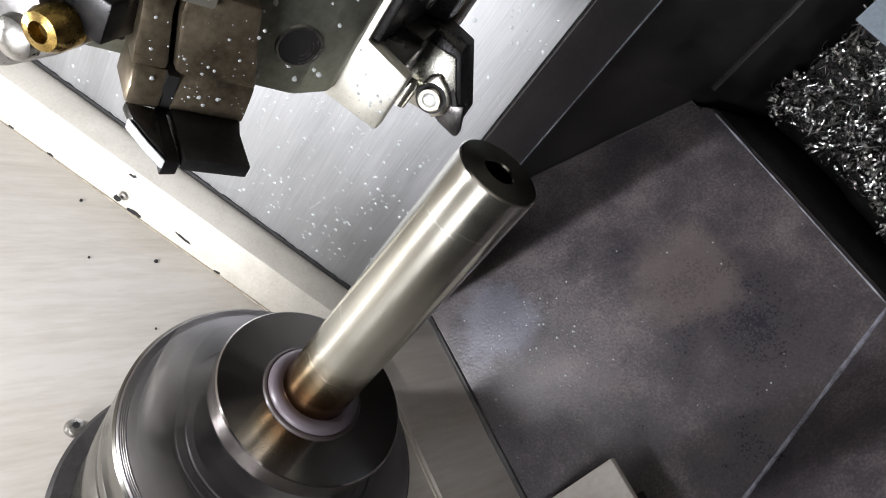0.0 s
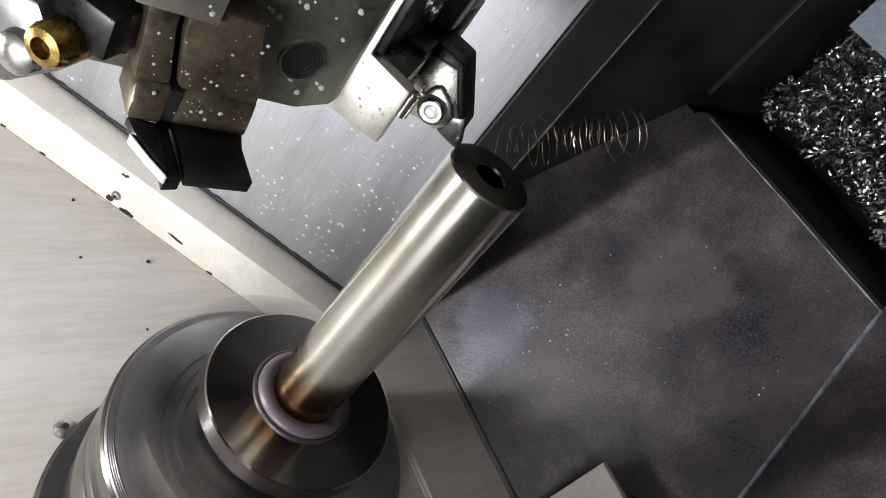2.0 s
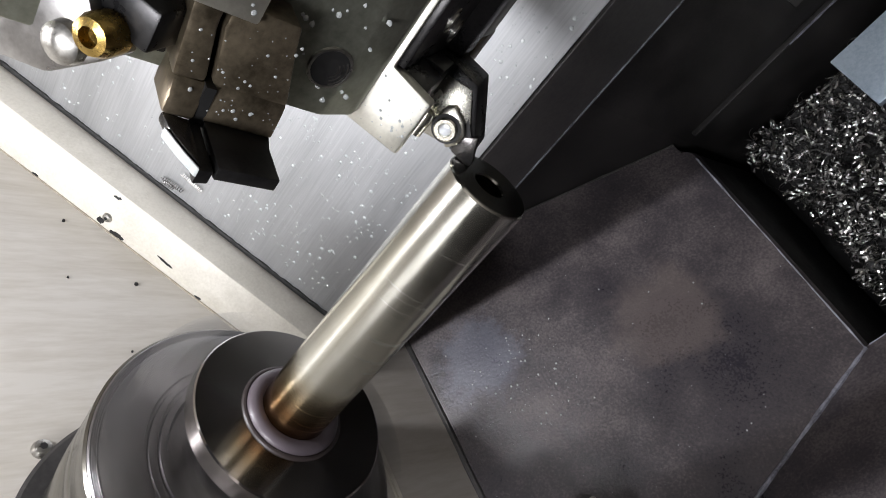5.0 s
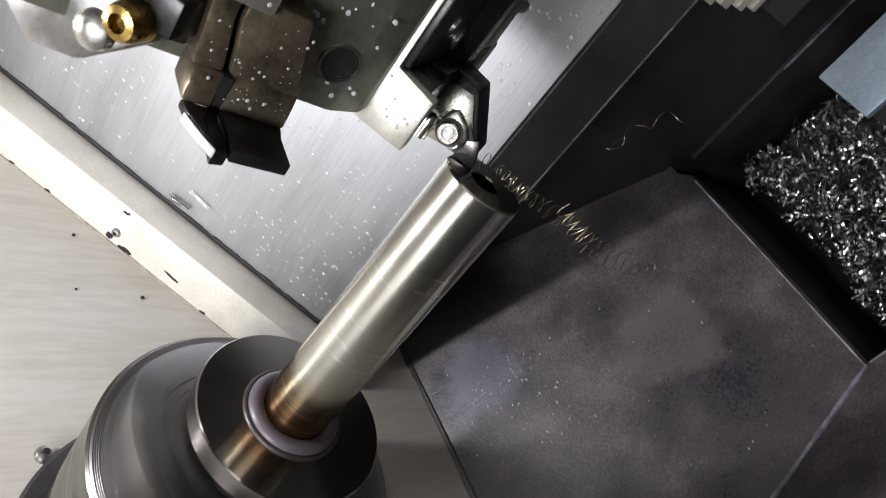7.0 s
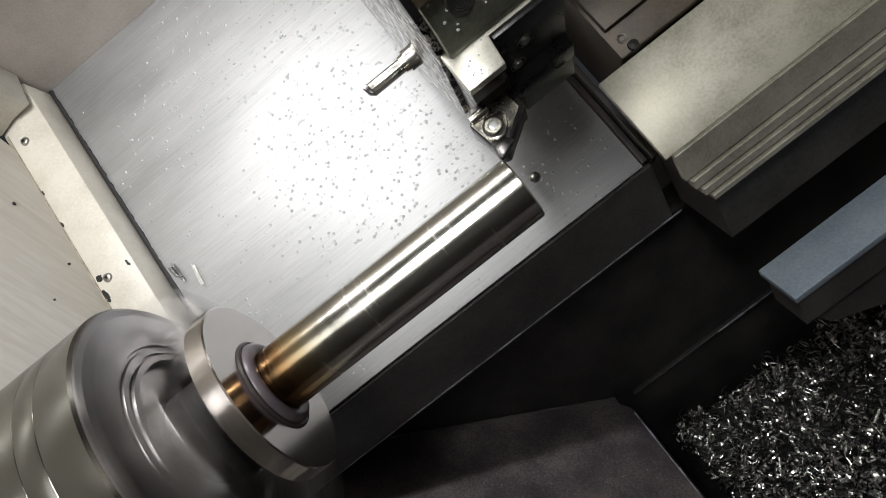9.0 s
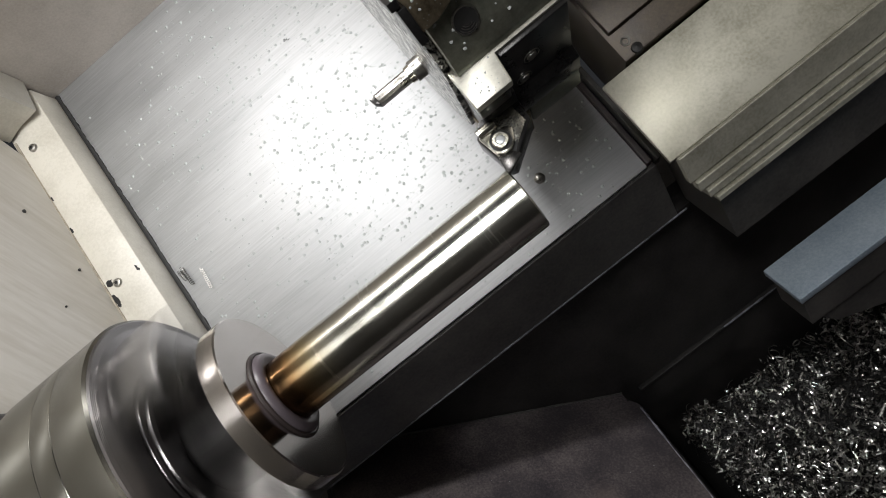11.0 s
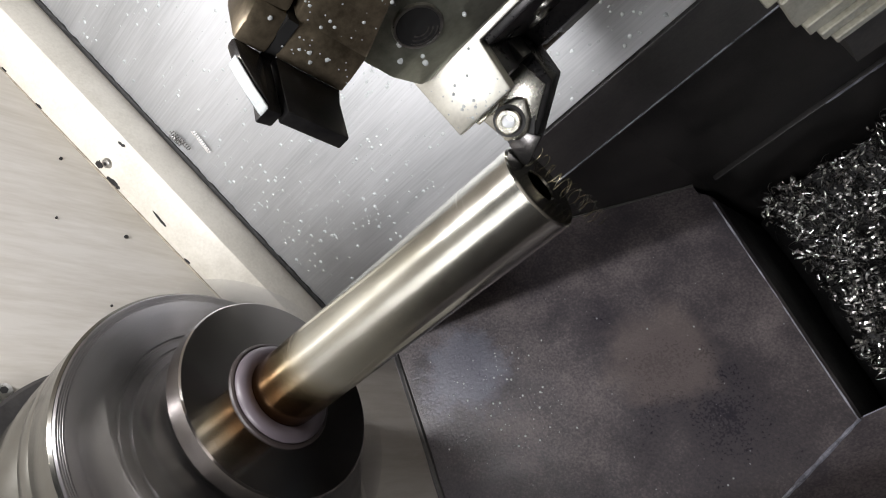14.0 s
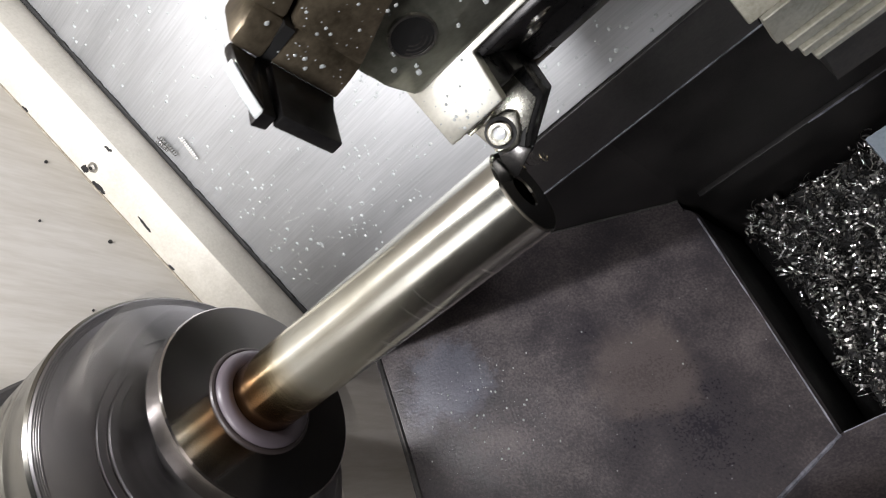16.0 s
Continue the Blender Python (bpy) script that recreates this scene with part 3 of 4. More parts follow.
def ribbon(bm, points, width, side):
    """A thin curled strip along points."""
    last = None
    for i, p in enumerate(points):
        w = Vector(side[i]) * (width / 2)
        pair = (bm.verts.new(p - w), bm.verts.new(p + w))
        if last:
            bm.faces.new((last[0], pair[0], pair[1], last[1]))
        last = pair


# ---- turret with its tools (it feeds across) ----
turret = thing("tool_turret", BED, label="green-grey steel tool turret with a facing tool and a block tool", category="tool turret")
R8, CU = 0.1415, 0.1855
poly = []
for k in range(8):
    for d in (-19.5, 19.5):
        a = radians(180 + 45 * k + d)
        poly.append((CU + R8 / math.cos(radians(19.5)) * math.cos(a), R8 / math.cos(radians(19.5)) * math.sin(a)))
part("turret_disc", prism(poly, -0.0880, -0.0180, 0, 0.0015), TURRET, turret, smooth=True)
part("turret_rim", prism([(CU + (p[0] - CU) * 0.95, p[1] * 0.90) for p in poly], -0.0925, -0.0880, 0, 0.0008), SCRAPED, turret, "chipped bright edge", True)
part("turret_hub", revolve([(-0.018, 0.02), (-0.018, 0.095), (0.12, 0.095), (0.12, 0.02)], 64), TURRET, turret, smooth=True, at=pose(0, CU, 0))
# the clamping bar of the active station
part("holder_block", prism([(-0.0912, 0.0243), (-0.0682, 0.0243), (-0.0657, 0.0417), (-0.0180, 0.0417), (-0.0180, 0.0500), (-0.0912, 0.0500)], 0.0385, 0.0455, 2, 0.0009), SILVER, turret, "bright milled tool holder block", True)
# black block added to fill the dark gap below the holder
part("holder_gap_fill", prism([(-0.0896, 0.0290), (-0.0690, 0.0290), (-0.0660, 0.0430), (-0.0660, 0.0500), (-0.0896, 0.0500)], 0.0130, 0.0383, 2, 0.0009), BLACK_TOOL, turret, "black block filling the dark gap under the holder", True)
part("holder_back", box(-0.0900, -0.0605, 0.0285, 0.0560, -0.0660, -0.0290, 0.0015), BROWN_BLOCK, turret, smooth=True)
part("wedge", prism([(0.0425, 0.0435), (0.0388, 0.0435), (0.0375, 0.0100), (0.0368, -0.0060), (0.0300, -0.0105), (0.0292, -0.0260), (0.0425, -0.0260)], -0.0652, -0.0215, 0, 0.0008), BLACK_TOOL, turret, "black clamping wedge", True)
part("wedge_foot", prism([(0.0425, -0.0262), (0.0300, -0.0262), (0.0280, -0.0480), (0.0425, -0.0480)], -0.0600, -0.0225, 0, 0.0008), TURRET, turret, "oily lower clamp", True)
for x, y, z in ((-0.0480, 0.0380, 0.0200), (-0.0555, 0.0371, 0.0015)):
    part("wedge_screw", disc_on(x, y, z, 1, [(-0.0006, 0.0052), (0.0010, 0.0050), (0.0010, 0.0034), (-0.001, 0.0030), (-0.001, 0)], 20), SCREW, turret, "oily socket screw", True)
    part("screw_socket", disc_on(x, y, z, 1, [(0.0004, 0.0031), (0.0008, 0.0030), (0.0009, 0)], 6), DARK, turret)
# the facing tool: shank along the spindle, head with clamp and insert
part("tool_shank", box(-0.0890, -0.0662, 0.0300, 0.0600, -0.0300, 0.0140, 0.0008), BLACK_TOOL, turret, smooth=True)
part("tool_head", prism([(-0.0945, 0.0030), (-0.0985, 0.0270), (-0.0920, 0.0350), (-0.0655, 0.0350), (-0.0672, 0.0172), (-0.0905, 0.0016)], -0.0230, -0.0014, 2, 0.0008), BLACK_TOOL, turret, smooth=True)
part("head_plate", prism([(-0.0945, 0.0075), (-0.0978, 0.0262), (-0.0850, 0.0318), (-0.0712, 0.0300), (-0.0700, 0.0178), (-0.0860, 0.0070)], -0.0014, -0.0002, 2, 0.0003), SEAT, turret, "dull steel seat of the head", True)
part("insert_pocket", prism([(-0.0935, 0.0040), (-0.0955, 0.0110), (-0.0800, 0.0120), (-0.0865, 0.0055)], -0.0006, 0.0001, 2), DARK, turret)
part("insert", prism([(-0.0962, -0.0004), (-0.0970, 0.0010), (-0.0958, 0.0100), (-0.0880, 0.0105), (-0.0838, 0.0042), (-0.0950, -0.0006)], -0.0046, 0.0004, 2, 0.0004), CARBIDE, turret, "dark coated carbide insert", True)
part("insert_clamp", prism([(-0.0895, 0.0262), (-0.0868, 0.0232), (-0.0812, 0.0222), (-0.0784, 0.0190), (-0.0820, 0.0122), (-0.0860, 0.0088), (-0.0912, 0.0088), (-0.0955, 0.0122), (-0.0930, 0.0188)], -0.0002, 0.0024, 2, 0.0009), CLAMP, turret, "bright nickel insert clamp", True)
part("clamp_washer", disc_on(-0.0885, 0.0168, 0.0024, 2, [(0, 0), (0, 0.0063), (0.0006, 0.0063), (0.0006, 0.0052), (0.0008, 0)], 32), DARK, turret)
part("clamp_screw", disc_on(-0.0885, 0.0168, 0.0026, 2, [(0, 0), (0, 0.0050), (0.0018, 0.0050), (0.0024, 0.0044), (0.0024, 0.0030), (0.0016, 0.0026), (0.0016, 0)], 32), CLAMP, turret, "bright clamp screw", True)
part("screw_cap", disc_on(-0.0885, 0.0168, 0.0040, 2, [(0, 0), (0, 0.0027), (0.0007, 0.0023), (0.0010, 0)], 20), PLASTIC, turret, "milky coolant pooled in the screw", True)
part("coolant_jet", disc_on(-0.0940, 0.0262, 0.0060, 0, [(-0.003, 0), (-0.003, 0.0030), (0.006, 0.0032), (0.0085, 0.0026), (0.0085, 0)], 16), CLAMP, turret, "bright coolant nozzle", True)
# the next station, turned by 45 degrees: a slotted block with a blade
STATION = pose(0, CU, 0) @ pose(0, 0, 0, -45) @ pose(0, -CU, 0)
HOLE = STATION @ pose(-0.0700, 0.0440, -0.0440)
part("threaded_hole", disc_on(0, 0, 0, 1, [(0.0, 0.0064), (-0.0007, 0.0064), (-0.0007, 0)], 28), DARK, turret, "dark threaded hole", at=HOLE)
part("hole_rim", disc_on(0, 0, 0, 1, [(0.0, 0.0074), (-0.0009, 0.0071), (-0.0010, 0.0064), (-0.0004, 0.0062)], 32), SCREW, turret, smooth=True, at=HOLE)
for k in range(3):
    bm = bmesh.new()
    arc = [radians(200 + 14 * q) for q in range(9)]
    rr = 0.0056 - 0.0013 * k
    ribbon(bm, [Vector((rr * math.cos(q), -0.0009, rr * math.sin(q))) for q in arc], 0.0005, [Vector((math.cos(q), 0, math.sin(q))) for q in arc])
    part("thread", bm, SCREW, turret, at=HOLE)
# the block's own space: x along the spindle, y out from the turret's face, z along the face
BLOCK = Matrix(((1, 0, 0, 0), (0, -0.70711, -0.70711, CU), (0, 0.70711, -0.70711, 0), (0, 0, 0, 1)))


def block_part(name, poly, lo, hi, axis, material, label="", bevel=0.0008):
    return part(name, prism(poly, lo, hi, axis, bevel), material, turret, label, True, BLOCK)


block_part("block_body", [(-0.0560, 0.0052), (-0.0560, 0.0240), (-0.0640, 0.0262), (-0.0812, 0.0320), (-0.0814, 0.0092), (-0.0640, 0.0052)], 0.1350, 0.1530, 1, BROWN_BLOCK, "bronzed slotted tool block", 0.0012)
block_part("block_jaw", [(-0.0560, -0.0050), (-0.0560, 0.0038), (-0.0640, 0.0038), (-0.0814, 0.0076), (-0.0822, -0.0018)], 0.1350, 0.1530, 1, BROWN_BLOCK, "bronzed clamping jaw beside the slot", 0.0016)
block_part("slot_floor", [(-0.0565, 0.0030), (-0.0565, 0.0060), (-0.0830, 0.0100), (-0.0830, 0.0070)], 0.1360, 0.1420, 1, DARK, bevel=0)
block_part("block_nose", [(-0.0806, 0.1528), (-0.0860, 0.1540), (-0.0925, 0.1547), (-0.0925, 0.1380), (-0.0806, 0.1380)], 0.0100, 0.0318, 2, BROWN_BLOCK, "coolant-wet nose of the block", 0.0010)
block_part("jaw_nose", [(-0.0812, 0.1526), (-0.0870, 0.1550), (-0.0930, 0.1556), (-0.0935, 0.1400), (-0.0812, 0.1380)], -0.0012, 0.0080, 2, BROWN_BLOCK, "coolant-wet nose of the jaw", 0.0016)
# black block added between the noses in place of the gap's shade
block_part("nose_gap_fill", [(-0.0815, 0.0074), (-0.0815, 0.0104), (-0.0948, 0.0110), (-0.0948, 0.0070)], 0.1380, 0.1544, 1, DARK, bevel=0)
block_part("blade", [(0.1540, 0.0108), (0.1540, 0.0313), (0.1600, 0.0300), (0.1734, 0.0300), (0.1740, 0.0116)], -0.0965, -0.0922, 0, BLACK_TOOL, "black oiled cutting blade", 0.0005)
block_part("blade_side", [(0.1540, 0.0066), (0.1540, 0.0104), (0.1738, 0.0110), (0.1748, 0.0064)], -0.0985, -0.0938, 0, BLACK_TOOL, "black recessed flank of the blade", 0.0005)
block_part("blade_guard", [(0.1540, -0.0008), (0.1548, 0.0072), (0.1745, 0.0072), (0.1690, 0.0040), (0.1610, 0.0004)], -0.0960, -0.0925, 0, CARBIDE, "wet dark guard of the blade", 0.0010)
block_part("guard_edge", [(0.1600, -0.0003), (0.1612, 0.0002), (0.1692, 0.0037), (0.1748, 0.0068), (0.1746, 0.0062), (0.1691, 0.0031), (0.1611, -0.0006)], -0.0962, -0.0930, 0, WATER, "coolant clinging to the guard's edge", 0.0004)
block_part("block_clamp", [(-0.0588, -0.0085), (-0.0588, 0.0115), (-0.0300, 0.0115), (-0.0300, -0.0085)], 0.1420, 0.1560, 1, SILVER, "grey steel clamp bar", 0.0010)
block_part("dark_shim", [(-0.0835, -0.0128), (-0.0828, -0.0016), (-0.0300, -0.0040), (-0.0300, -0.0150)], 0.1300, 0.1424, 1, BLACK_TOOL, "black shim behind the jaw", 0.0008)
part("side_block", prism([(-0.1018, 0.1157), (-0.0967, 0.1018), (-0.0829, 0.0891), (-0.0700, 0.0980), (-0.0760, 0.1300), (-0.0930, 0.1300)], 0.1080, 0.1227, 2, 0.0015), JAW, turret, "grey steel side tool block", True)
part("nozzle_knob", disc_on(-0.0842, 0.0985, 0.1227, 2, [(0, 0), (0, 0.0056), (0.0030, 0.0052), (0.0045, 0.0030), (0.0048, 0)], 24), SCREW, turret, smooth=True)
part("nozzle", disc_on(-0.0768, 0.0918, 0.1180, 2, [(0.0, 0.0056), (0.0060, 0.0056), (0.0085, 0.0046), (0.0090, 0.0026), (0.0060, 0.0022), (0.0060, 0)], 20), BRASS, turret, "oily brass coolant nozzle", True)
part("nozzle_seat", box(-0.0760, -0.0640, 0.0820, 0.1000, 0.1000, 0.1190, 0.001), BLACK_TOOL, turret, smooth=True)
part("boring_bar", prism([(-0.0044, -0.0026), (-0.0044, 0.0026), (-0.0022, 0.0048), (0.0022, 0.0048), (0.0044, 0.0026), (0.0044, -0.0026), (0.0022, -0.0048), (-0.0022, -0.0048)], -0.1300, -0.0880, 0, 0.0005), SCREW, turret, "steel boring bar", True, pose(0, 0.1085, -0.0500))
part("boring_tip", prism([(-0.1300, 0.1130), (-0.1345, 0.1118), (-0.1335, 0.1072), (-0.1300, 0.1040)], -0.0530, -0.0465, 2, 0.0004), CARBIDE, turret, "dark cutting tip", True)
part("boring_bush", disc_on(-0.1000, 0.1085, -0.0500, 0, [(0, 0.005), (0, 0.0078), (0.012, 0.0078), (0.012, 0.005)], 24), SCREW, turret, smooth=True)
part("bush_collar", disc_on(-0.1040, 0.1085, -0.0500, 0, [(0, 0.004), (0, 0.0062), (0.0045, 0.0066), (0.0045, 0.004)], 24), CLAMP, turret, smooth=True)

# ---- chips ----


def coil(bm, spine, radius, turns, width, rng, per=11, loose=0.25):
    """A spiral chip round a spine given as a function of 0 to 1."""
    n = int(turns * per)
    pts, sides = [], []
    for i in range(n + 1):
        f = i / n
        p = spine(f)
        d = (spine(min(1, f + 0.01)) - spine(max(0, f - 0.01))).normalized()
        a = d.orthogonal().normalized()
        a = (Vector((0.3, 0.5, 0.8)) - d * d.dot(Vector((0.3, 0.5, 0.8)))).normalized()
        b = d.cross(a)
        r = radius * (1 + loose * noise.noise(Vector((f * turns * 0.4, rng, 0))))
        th = math.tau * turns * f
        pts.append(p + a * (r * math.cos(th)) + b * (r * math.sin(th)))
        sides.append(d)
    ribbon(bm, pts, width, sides)


rng = random.Random(7)


def heap(x, y):
    return -0.578 + 0.045 * noise.noise(Vector((x * 6, y * 6, 2))) + 0.012 * noise.noise(Vector((x * 30, y * 30, 4))) + 0.05 * max(0, (y - 0.05)) + 0.03 * max(0, x)


# sheet under the chips, black in place of the shade between them
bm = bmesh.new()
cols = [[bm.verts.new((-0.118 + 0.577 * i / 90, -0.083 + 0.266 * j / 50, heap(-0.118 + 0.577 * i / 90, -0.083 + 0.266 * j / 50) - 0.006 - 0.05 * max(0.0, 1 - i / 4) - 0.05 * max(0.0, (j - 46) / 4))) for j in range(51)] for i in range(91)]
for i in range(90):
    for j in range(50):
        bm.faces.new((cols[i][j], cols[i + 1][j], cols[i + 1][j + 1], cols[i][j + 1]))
setting("chip_heap_bed", bm, DARK, "black sheet under the swarf heap for the shade between chips", "swarf", LEVEL, smooth=True, kind="stuff")


def scatter(name, count, material, rmin, rmax, width, seed, label, deep=0.007, curl=(1.6, 8.0), rise=(0.0003, 0.0016)):
    r = random.Random(seed)
    verts, faces = [], []
    while len(faces) < count * 8:
        x, y = r.uniform(-0.114, 0.40), r.uniform(-0.078, 0.176)
        edge = noise.noise(Vector((x * 22, y * 22, 6)))
        if x < -0.100 + 0.014 * edge or y > 0.166 + 0.010 * edge or noise.noise(Vector((x * 34, y * 34, 1))) < r.uniform(-0.95, -0.10):
            continue
        c = Vector((x, y, heap(x, y) + r.uniform(-0.006, deep)))
        turn = Euler((r.uniform(0, 6.3), r.uniform(0, 6.3), r.uniform(0, 6.3))).to_matrix()
        rad, arc, pitch = rmin + (rmax - rmin) * r.random() ** 2, r.uniform(*curl), r.uniform(*rise)
        n = max(4, int(arc * 2.2))
        base = len(verts)
        for i in range(n + 1):
            a = arc * i / n
            q = Vector((rad * math.cos(a), rad * math.sin(a), pitch * a))
            verts += [tuple(c + turn @ q), tuple(c + turn @ (q + Vector((0.0002, 0, width))))]
        faces += [(base + 2 * i, base + 2 * i + 2, base + 2 * i + 3, base + 2 * i + 1) for i in range(n)]
    data = bpy.data.meshes.new(name)
    data.from_pydata(verts, [], faces)
    data.materials.append(material)
    ob = new(name, data)
    ob.matrix_world = LEVEL
    return tagged(ob, label, "swarf", kind="stuff")


scatter("swarf_dark", 8000, CHIP_DARK, 0.0018, 0.0080, 0.0012, 3, "heap of dark curled steel swarf in the pit")
scatter("swarf_bright", 4200, CHIP, 0.0018, 0.0070, 0.0024, 4, "glinting curled steel swarf on the heap", 0.010)
scatter("swarf_rods", 2200, CHIP, 0.0012, 0.0020, 0.0016, 8, "short tight coils of bright swarf on the heap", 0.012, (16.0, 44.0), (0.00032, 0.00042))
scatter("swarf_long", 420, CHIP, 0.007, 0.020, 0.0008, 5, "long loose loops of swarf wire", 0.016)

# coolant drops on the bed plate
r = random.Random(11)
verts, faces = [], []


def drop(x, y, z, s, flat):
    base = len(verts)
    verts.append((x, y, z + s * flat))
    for h, q in ((0.75, 0.62), (0.0, 1.0)):
        verts.extend((x + s * q * math.cos(k * math.tau / 8) * r.uniform(0.85, 1.15), y + s * q * math.sin(k * math.tau / 8) * r.uniform(0.85, 1.15), z + s * flat * h - (0.0001 if h == 0 else 0)) for k in range(8))
    for k in range(8):
        j = (k + 1) % 8
        faces.append((base, base + 1 + k, base + 1 + j))
        faces.append((base + 1 + k, base + 9 + k, base + 9 + j, base + 1 + j))


for _ in range(2600):
    x, y = r.uniform(-0.39, 0.008), r.uniform(0.004, 0.45)
    if noise.noise(Vector((x * 7, y * 7, 9))) + r.uniform(-0.35, 0.35) < -0.05:
        continue
    drop(x, y, PLATE_Z, r.choice((0.0004, 0.0005, 0.0006, 0.0006, 0.0008, 0.0009, 0.0012, 0.0017)), 0.30)
for _ in range(900):
    x, y = r.gauss(-0.14, 0.075), r.gauss(0.20, 0.10)
    if -0.38 < x < 0.005 and 0.01 < y < 0.44:
        drop(x, y, PLATE_Z, r.choice((0.0006, 0.0007, 0.0009, 0.0012, 0.0015, 0.0019)), 0.28)
data = bpy.data.meshes.new("coolant_drops")
data.from_pydata(verts, [], faces)
data.polygons.foreach_set("use_smooth", [True] * len(data.polygons))
data.materials.append(WATER)
ob = new("coolant_drops", data)
ob.matrix_world = BED
tagged(ob, "small clear coolant drops on the bed plate", "drops", kind="stuff")

# drops and specks of swarf lying on the tray
verts, faces = [], []
for _ in range(1100):
    x, y = r.uniform(-0.43, -0.13), r.uniform(-0.10, 0.14)
    near = math.hypot((x + 0.365) / 0.05, (y - 0.045) / 0.06)
    if r.random() > (0.9 if near < 1 else 0.10):
        continue
    drop(x, y, TRAY_AT(x) + tray_lift(Vector((x, y, 0))) + 0.0002, r.choice((0.0003, 0.0003, 0.0004, 0.0006, 0.0010)) * (1.3 if near < 0.8 else 1), 0.45)
data = bpy.data.meshes.new("tray_drops")
data.from_pydata(verts, [], faces)
data.polygons.foreach_set("use_smooth", [True] * len(data.polygons))
data.materials.append(WATER)
ob = new("tray_drops", data)
ob.matrix_world = LEVEL
tagged(ob, "coolant drops and specks lying on the chip tray", "drops", kind="stuff")

# a wire-like chip caught at the trim
ob = thing("caught_chip", BED @ pose(-0.3800, 0.1880, PLATE_Z + 0.0015), label="bright beaded chip coils with a thin wire loop beside the trim", category="swarf")
bm = bmesh.new()
coil(bm, lambda f: Vector((0.0076 - 0.0023 * f, 0.0077 - 0.0224 * f, 0.0022)), 0.0017, 11, 0.0012, 1.0, 9, 0.1)
part("beaded_coil", bm, CHIP, ob)
bm = bmesh.new()
coil(bm, lambda f: Vector((-0.0089 + 0.0010 * f, 0.0218 - 0.0221 * f, 0.0022)), 0.0019, 10, 0.0009, 3.0, 9, 0.3)
coil(bm, lambda f: Vector((-0.0130 + 0.0020 * f, 0.0200 - 0.0120 * f, 0.0022)), 0.0021, 6, 0.0010, 5.0, 9, 0.3)
part("loose_coil", bm, CHIP_DARK, ob)
bm = bmesh.new()
coil(bm, lambda f: Vector((-0.0016 + 0.0085 * math.cos(5.2 * f - 2.0), -0.0182 + 0.0125 * math.sin(5.2 * f - 2.0), 0.002)), 0.0002, 2, 0.0005, 2.0, 30)
coil(bm, lambda f: Vector((-0.009 + 0.024 * f, 0.018 - 0.012 * math.sin(3.4 * f), 0.003)), 0.0002, 2, 0.0005, 6.0, 24)
part("wire_loop", bm, CHIP_DARK, ob)
ob = thing("stuck_chip", BED @ pose(-0.1690, 0.3260, PLATE_Z + 0.0012), label="dark chip stuck to the bed plate", category="swarf")
bm = bmesh.new()
coil(bm, lambda f: Vector((0.006 * f - 0.003, 0.002 * math.sin(4 * f), 0)), 0.0011, 3, 0.0006, 4.0)
part("shred", bm, DARK, ob)

# ---- flying chips ----
FEED = [(0.0, 0.0236), (1.0, 0.0208), (1.5, 0.0195), (3.5, 0.0154), (7.0, 0.0086), (7.6, 0.0085), (8.0, 0.0103), (8.3, 0.0160), (8.7, 0.0212), (9.0, 0.0207), (11.5, 0.0180), (12.5, 0.0168), (13.0, 0.0140), (14.5, 0.0094), (16.0, 0.0068)]
coils = []


def swarf_coil(key, length, bend, radius, pitch, width, label, rows, material=None):
    """A spiral chip, flung about by the spinning bar and back onto the heap. rows: seconds, place and heading in the machine's frame."""
    turn = radians(bend)

    def spine(f):
        h = turn * (f - 0.5)
        if abs(turn) < 0.01:
            return Vector((length * f, 0, 0))
        k = length / turn
        return Vector((k * (math.sin(h) + math.sin(turn / 2)), k * (math.cos(turn / 2) - math.cos(h)), 0.006 * math.sin(5 * f + key)))
    bm = bmesh.new()
    coil(bm, spine, radius, length / pitch * 0.72, width * 0.85, float(key), 14, 0.8)
    coil(bm, lambda f: spine(0.1 + 0.8 * f) + Vector((0, 0.001, 0.001)), radius * 0.6, length / pitch * 0.3, width * 0.6, key + 9.0, 12, 0.9)
    ob = thing("swarf_coil", BED, label=label, category="swarf", group="flying chips")
    part("curl", bm, material or CHIP_GOLD, ob)
    first, last = rows[0], rows[-1]
    rest = LEVEL @ pose(0.03 + 0.012 * (key % 5), 0.02 + 0.014 * (key % 6), -0.628)
    down = lambda h: rest @ pose(0, 0, 0, 0, 0, h)
    keys = [(0.0, down(first[4])), (first[0] - 0.2, down(first[4]))]
    for t, x, y, z, h in rows:
        keys += [(t + d, BED @ pose(x, y, z, 0, 0, h + 80 * d)) for d in (-0.0334, 0.0334) if t + d < 16.0]
    if last[0] > 15.6:
        keys.append((16.0, BED @ pose(*last[1:4], 0, 0, last[4])))
    else:
        keys += [(last[0] + 0.25, down(last[4])), (16.0, down(last[4]))]
    coils.append((ob, keys))


GOLD, STRAW, GREY = "straw-coloured steel swarf coil in flight", "loose straw-coloured swarf strands in flight", "small bright swarf curl at the tool tip"
swarf_coil(1, 0.064, -45, 0.0032, 0.0030, 0.0005, GOLD, [(1.5, -0.0960, 0.0175, -0.004, -92)])
swarf_coil(2, 0.060, 40, 0.0085, 0.0034, 0.00024, STRAW, [(2.0, -0.0899, 0.0071, -0.02, -46), (2.5, -0.0918, 0.0110, -0.02, -4), (3.0, -0.0950, -0.0028, -0.02, -3)])
swarf_coil(3, 0.070, -50, 0.0068, 0.0042, 0.0004, STRAW, [(3.5, -0.0926, 0.0068, -0.02, -32)])
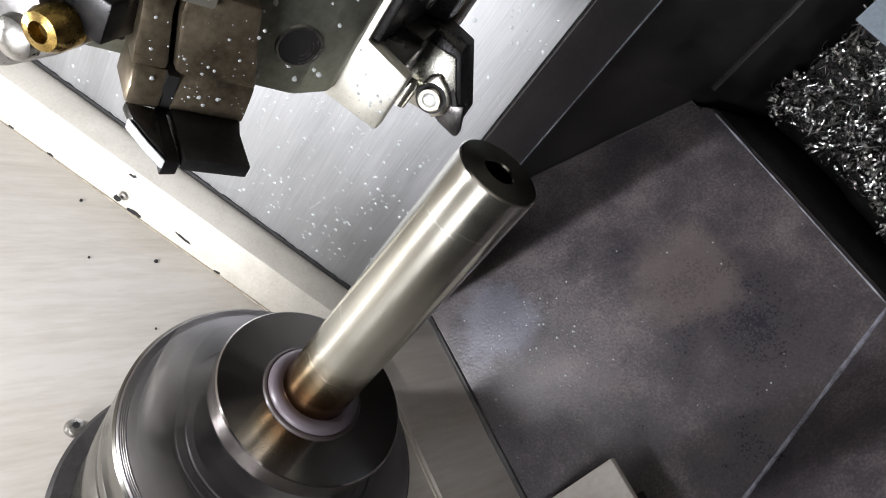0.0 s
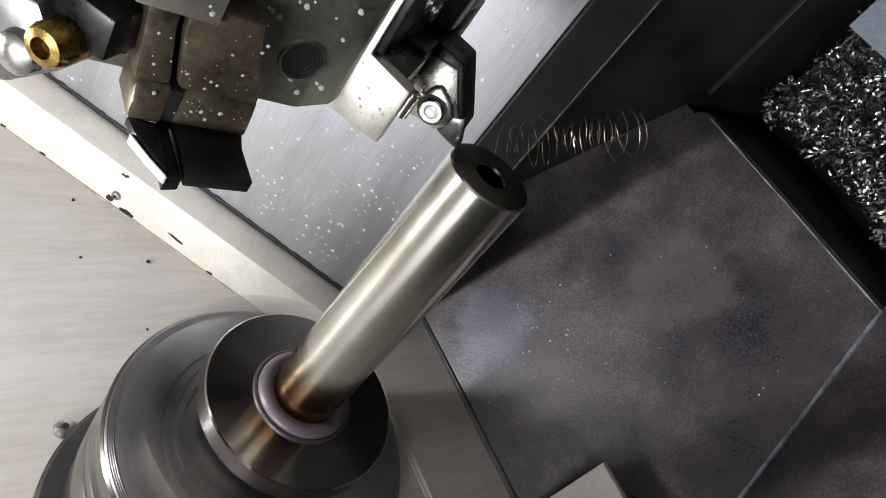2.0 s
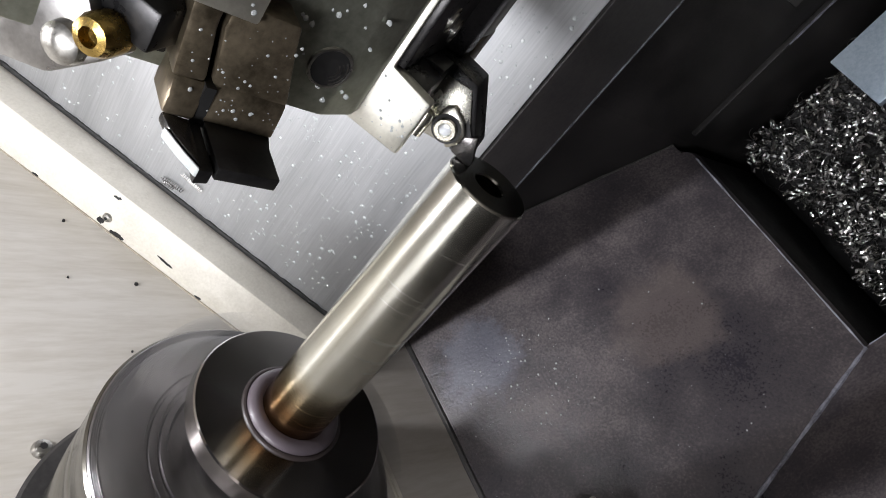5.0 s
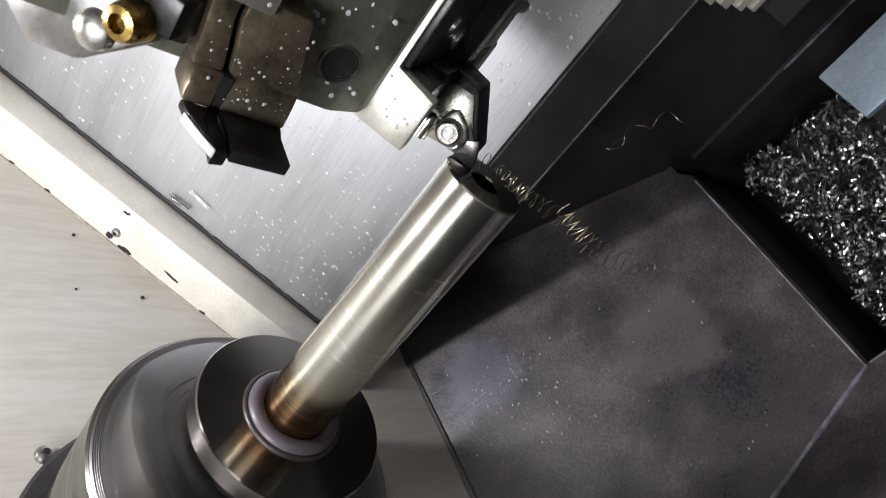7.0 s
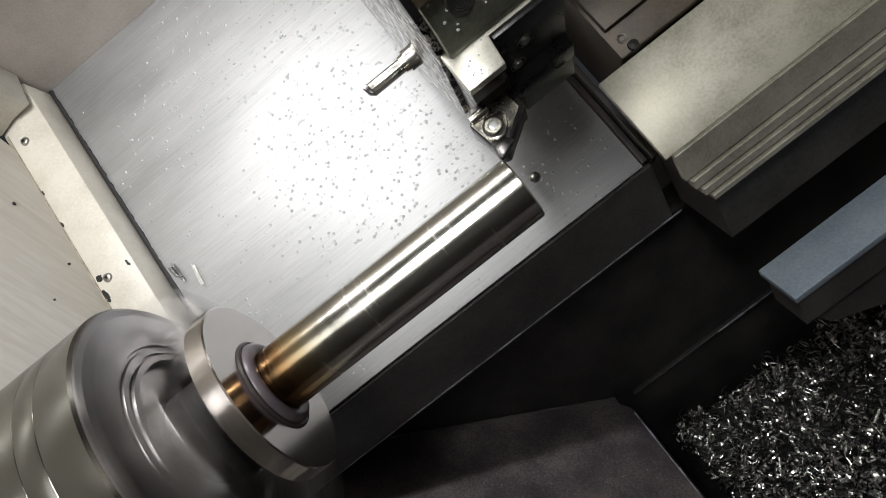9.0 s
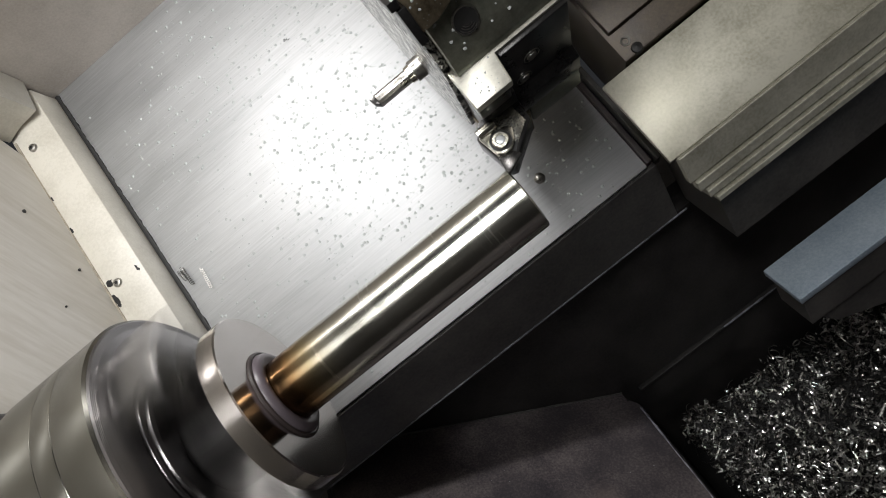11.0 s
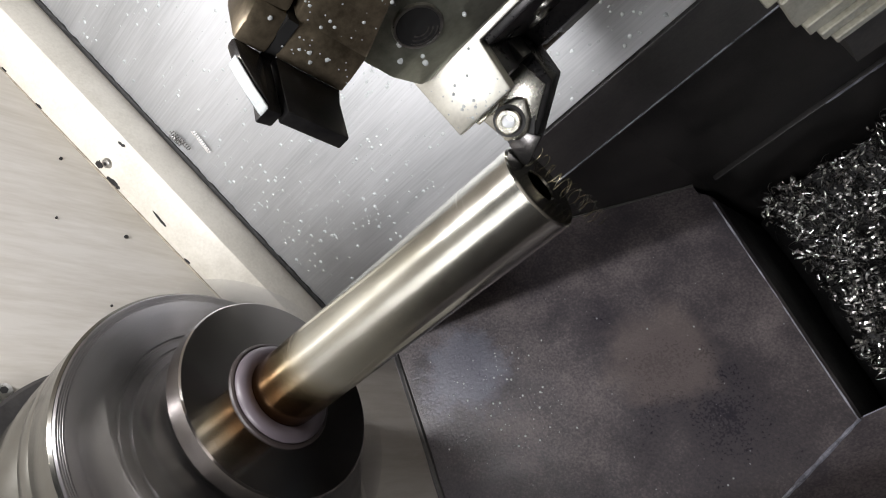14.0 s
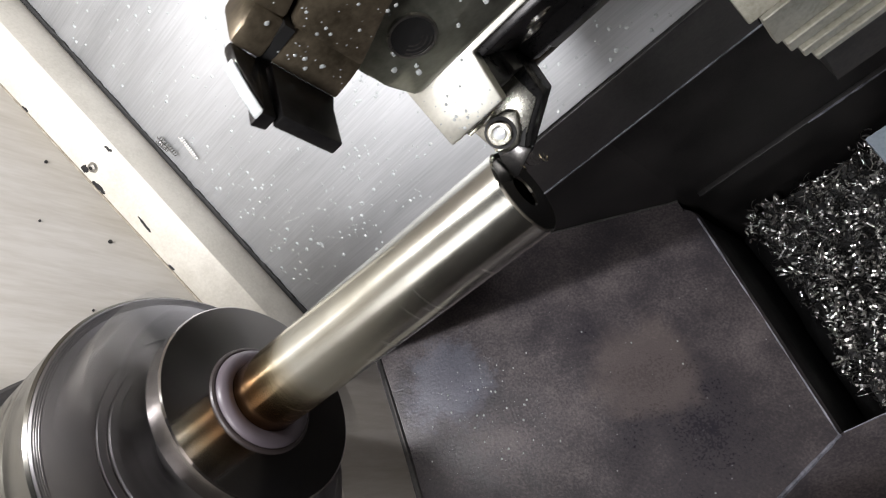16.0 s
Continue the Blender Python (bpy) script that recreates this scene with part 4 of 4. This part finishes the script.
swarf_coil(4, 0.070, 30, 0.0050, 0.0045, 0.0004, STRAW, [(3.5, -0.0620, -0.0300, -0.08, -125), (4.0, -0.0565, -0.1324, -0.25, -57)])
swarf_coil(5, 0.044, -40, 0.0036, 0.0026, 0.0005, GOLD, [(6.5, -0.0955, 0.0125, -0.002, -80), (7.0, -0.0942, 0.0077, -0.005, -86)])
swarf_coil(6, 0.060, 50, 0.0060, 0.0036, 0.0005, GOLD, [(7.0, -0.1036, -0.0427, -0.06, -87)])
swarf_coil(7, 0.046, -50, 0.0030, 0.0140, 0.0005, STRAW, [(7.0, -0.0774, -0.0461, -0.12, -29)])
swarf_coil(8, 0.118, -95, 0.0036, 0.0040, 0.0004, STRAW, [(7.5, -0.0369, -0.0059, -0.10, -142)])
swarf_coil(9, 0.125, -85, 0.0062, 0.0032, 0.0005, GOLD, [(11.5, -0.0160, -0.0058, -0.10, -132)], CHIP_DARK)
swarf_coil(10, 0.160, 150, 0.0062, 0.0030, 0.0005, GOLD, [(12.0, -0.0847, -0.0370, -0.10, -21), (12.5, -0.0631, -0.0120, -0.10, -44)])
swarf_coil(11, 0.105, -265, 0.0058, 0.0034, 0.0006, GOLD, [(13.0, -0.0960, -0.0120, -0.02, -178)])
swarf_coil(17, 0.042, -30, 0.0045, 0.0034, 0.0006, GOLD, [(13.0, -0.0955, 0.0125, -0.004, -92)])
swarf_coil(12, 0.042, -40, 0.0040, 0.0030, 0.0005, GOLD, [(13.5, -0.0962, 0.0135, -0.005, -95), (14.0, -0.0965, 0.0127, -0.01, -86)])
swarf_coil(13, 0.185, 60, 0.0066, 0.0036, 0.0011, GOLD, [(13.5, -0.1614, -0.1037, -0.15, -142)])
swarf_coil(14, 0.074, -40, 0.0058, 0.0030, 0.0005, GOLD, [(14.5, -0.0970, 0.0087, -0.02, -49)])
swarf_coil(15, 0.118, -80, 0.0080, 0.0050, 0.0004, STRAW, [(14.5, -0.0854, -0.0964, -0.20, -134)])
swarf_coil(16, 0.015, -30, 0.0022, 0.0030, 0.0006, GREY, [(15.0, -0.0945, 0.0098, 0.002, -63), (15.5, -0.0930, 0.0079, 0.002, -27), (16.0, -0.0929, 0.0078, 0.002, -9)])

# drops on the turret's faces
verts, faces = [], []
r = random.Random(21)
for x0, x1, y0, y1, z, n in ((-0.090, -0.069, 0.025, 0.043, 0.0455, 24), (-0.090, -0.069, 0.0245, 0.028, 0.0455, 10)):
    for _ in range(n):
        drop(r.uniform(x0, x1), r.uniform(y0, y1), z, r.choice((0.0003, 0.0003, 0.0004, 0.0007)), 0.30)
for _ in range(40):
    y = r.uniform(0.046, 0.07)
    drop(r.uniform(-0.086, -0.022), y, y + R8 * 1.41421 - CU + 0.0001, r.choice((0.0005, 0.0007, 0.0010)), 0.5)
turret_drops, verts, faces = (verts, faces), [], []
for _ in range(34):
    drop(r.uniform(-0.080, -0.060), -r.uniform(0.000, 0.030), 0.1530, r.choice((0.0002, 0.0003, 0.0003, 0.0006)), 0.30)
for _ in range(26):
    drop(r.uniform(-0.091, -0.083), -r.uniform(0.000, 0.031), 0.1543, r.choice((0.0002, 0.0003, 0.0005, 0.0007)), 0.30)
for _ in range(5):
    drop(r.uniform(-0.057, -0.045), -r.uniform(-0.007, 0.011), 0.1560, r.choice((0.0004, 0.0006, 0.0009)), 0.30)
data = bpy.data.meshes.new("block_spatter")
data.from_pydata(verts, [], faces)
data.polygons.foreach_set("use_smooth", [True] * len(data.polygons))
data.materials.append(WATER)
ob = new("block_spatter", data)
ob.parent = turret
ob.matrix_basis = BLOCK @ pose(0, 0, 0, -90)
tagged(ob, "milky coolant drops", kind="stuff")
verts, faces = turret_drops
data = bpy.data.meshes.new("spatter")
data.from_pydata(verts, [], faces)
data.polygons.foreach_set("use_smooth", [True] * len(data.polygons))
data.materials.append(WATER)
ob = new("spatter", data)
ob.parent = turret
tagged(ob, "milky coolant drops", kind="stuff")


def motions():
    spin = [(k / 30, BED @ pose(0, 0, 0, -85 * k)) for k in range(481)]
    walk(chuck, spin)
    walk(bar, spin)
    walk(turret, [(t, BED @ pose(0, u, 0)) for t, u in FEED])
    for ob, rows in coils:
        walk(ob, rows)


motions()
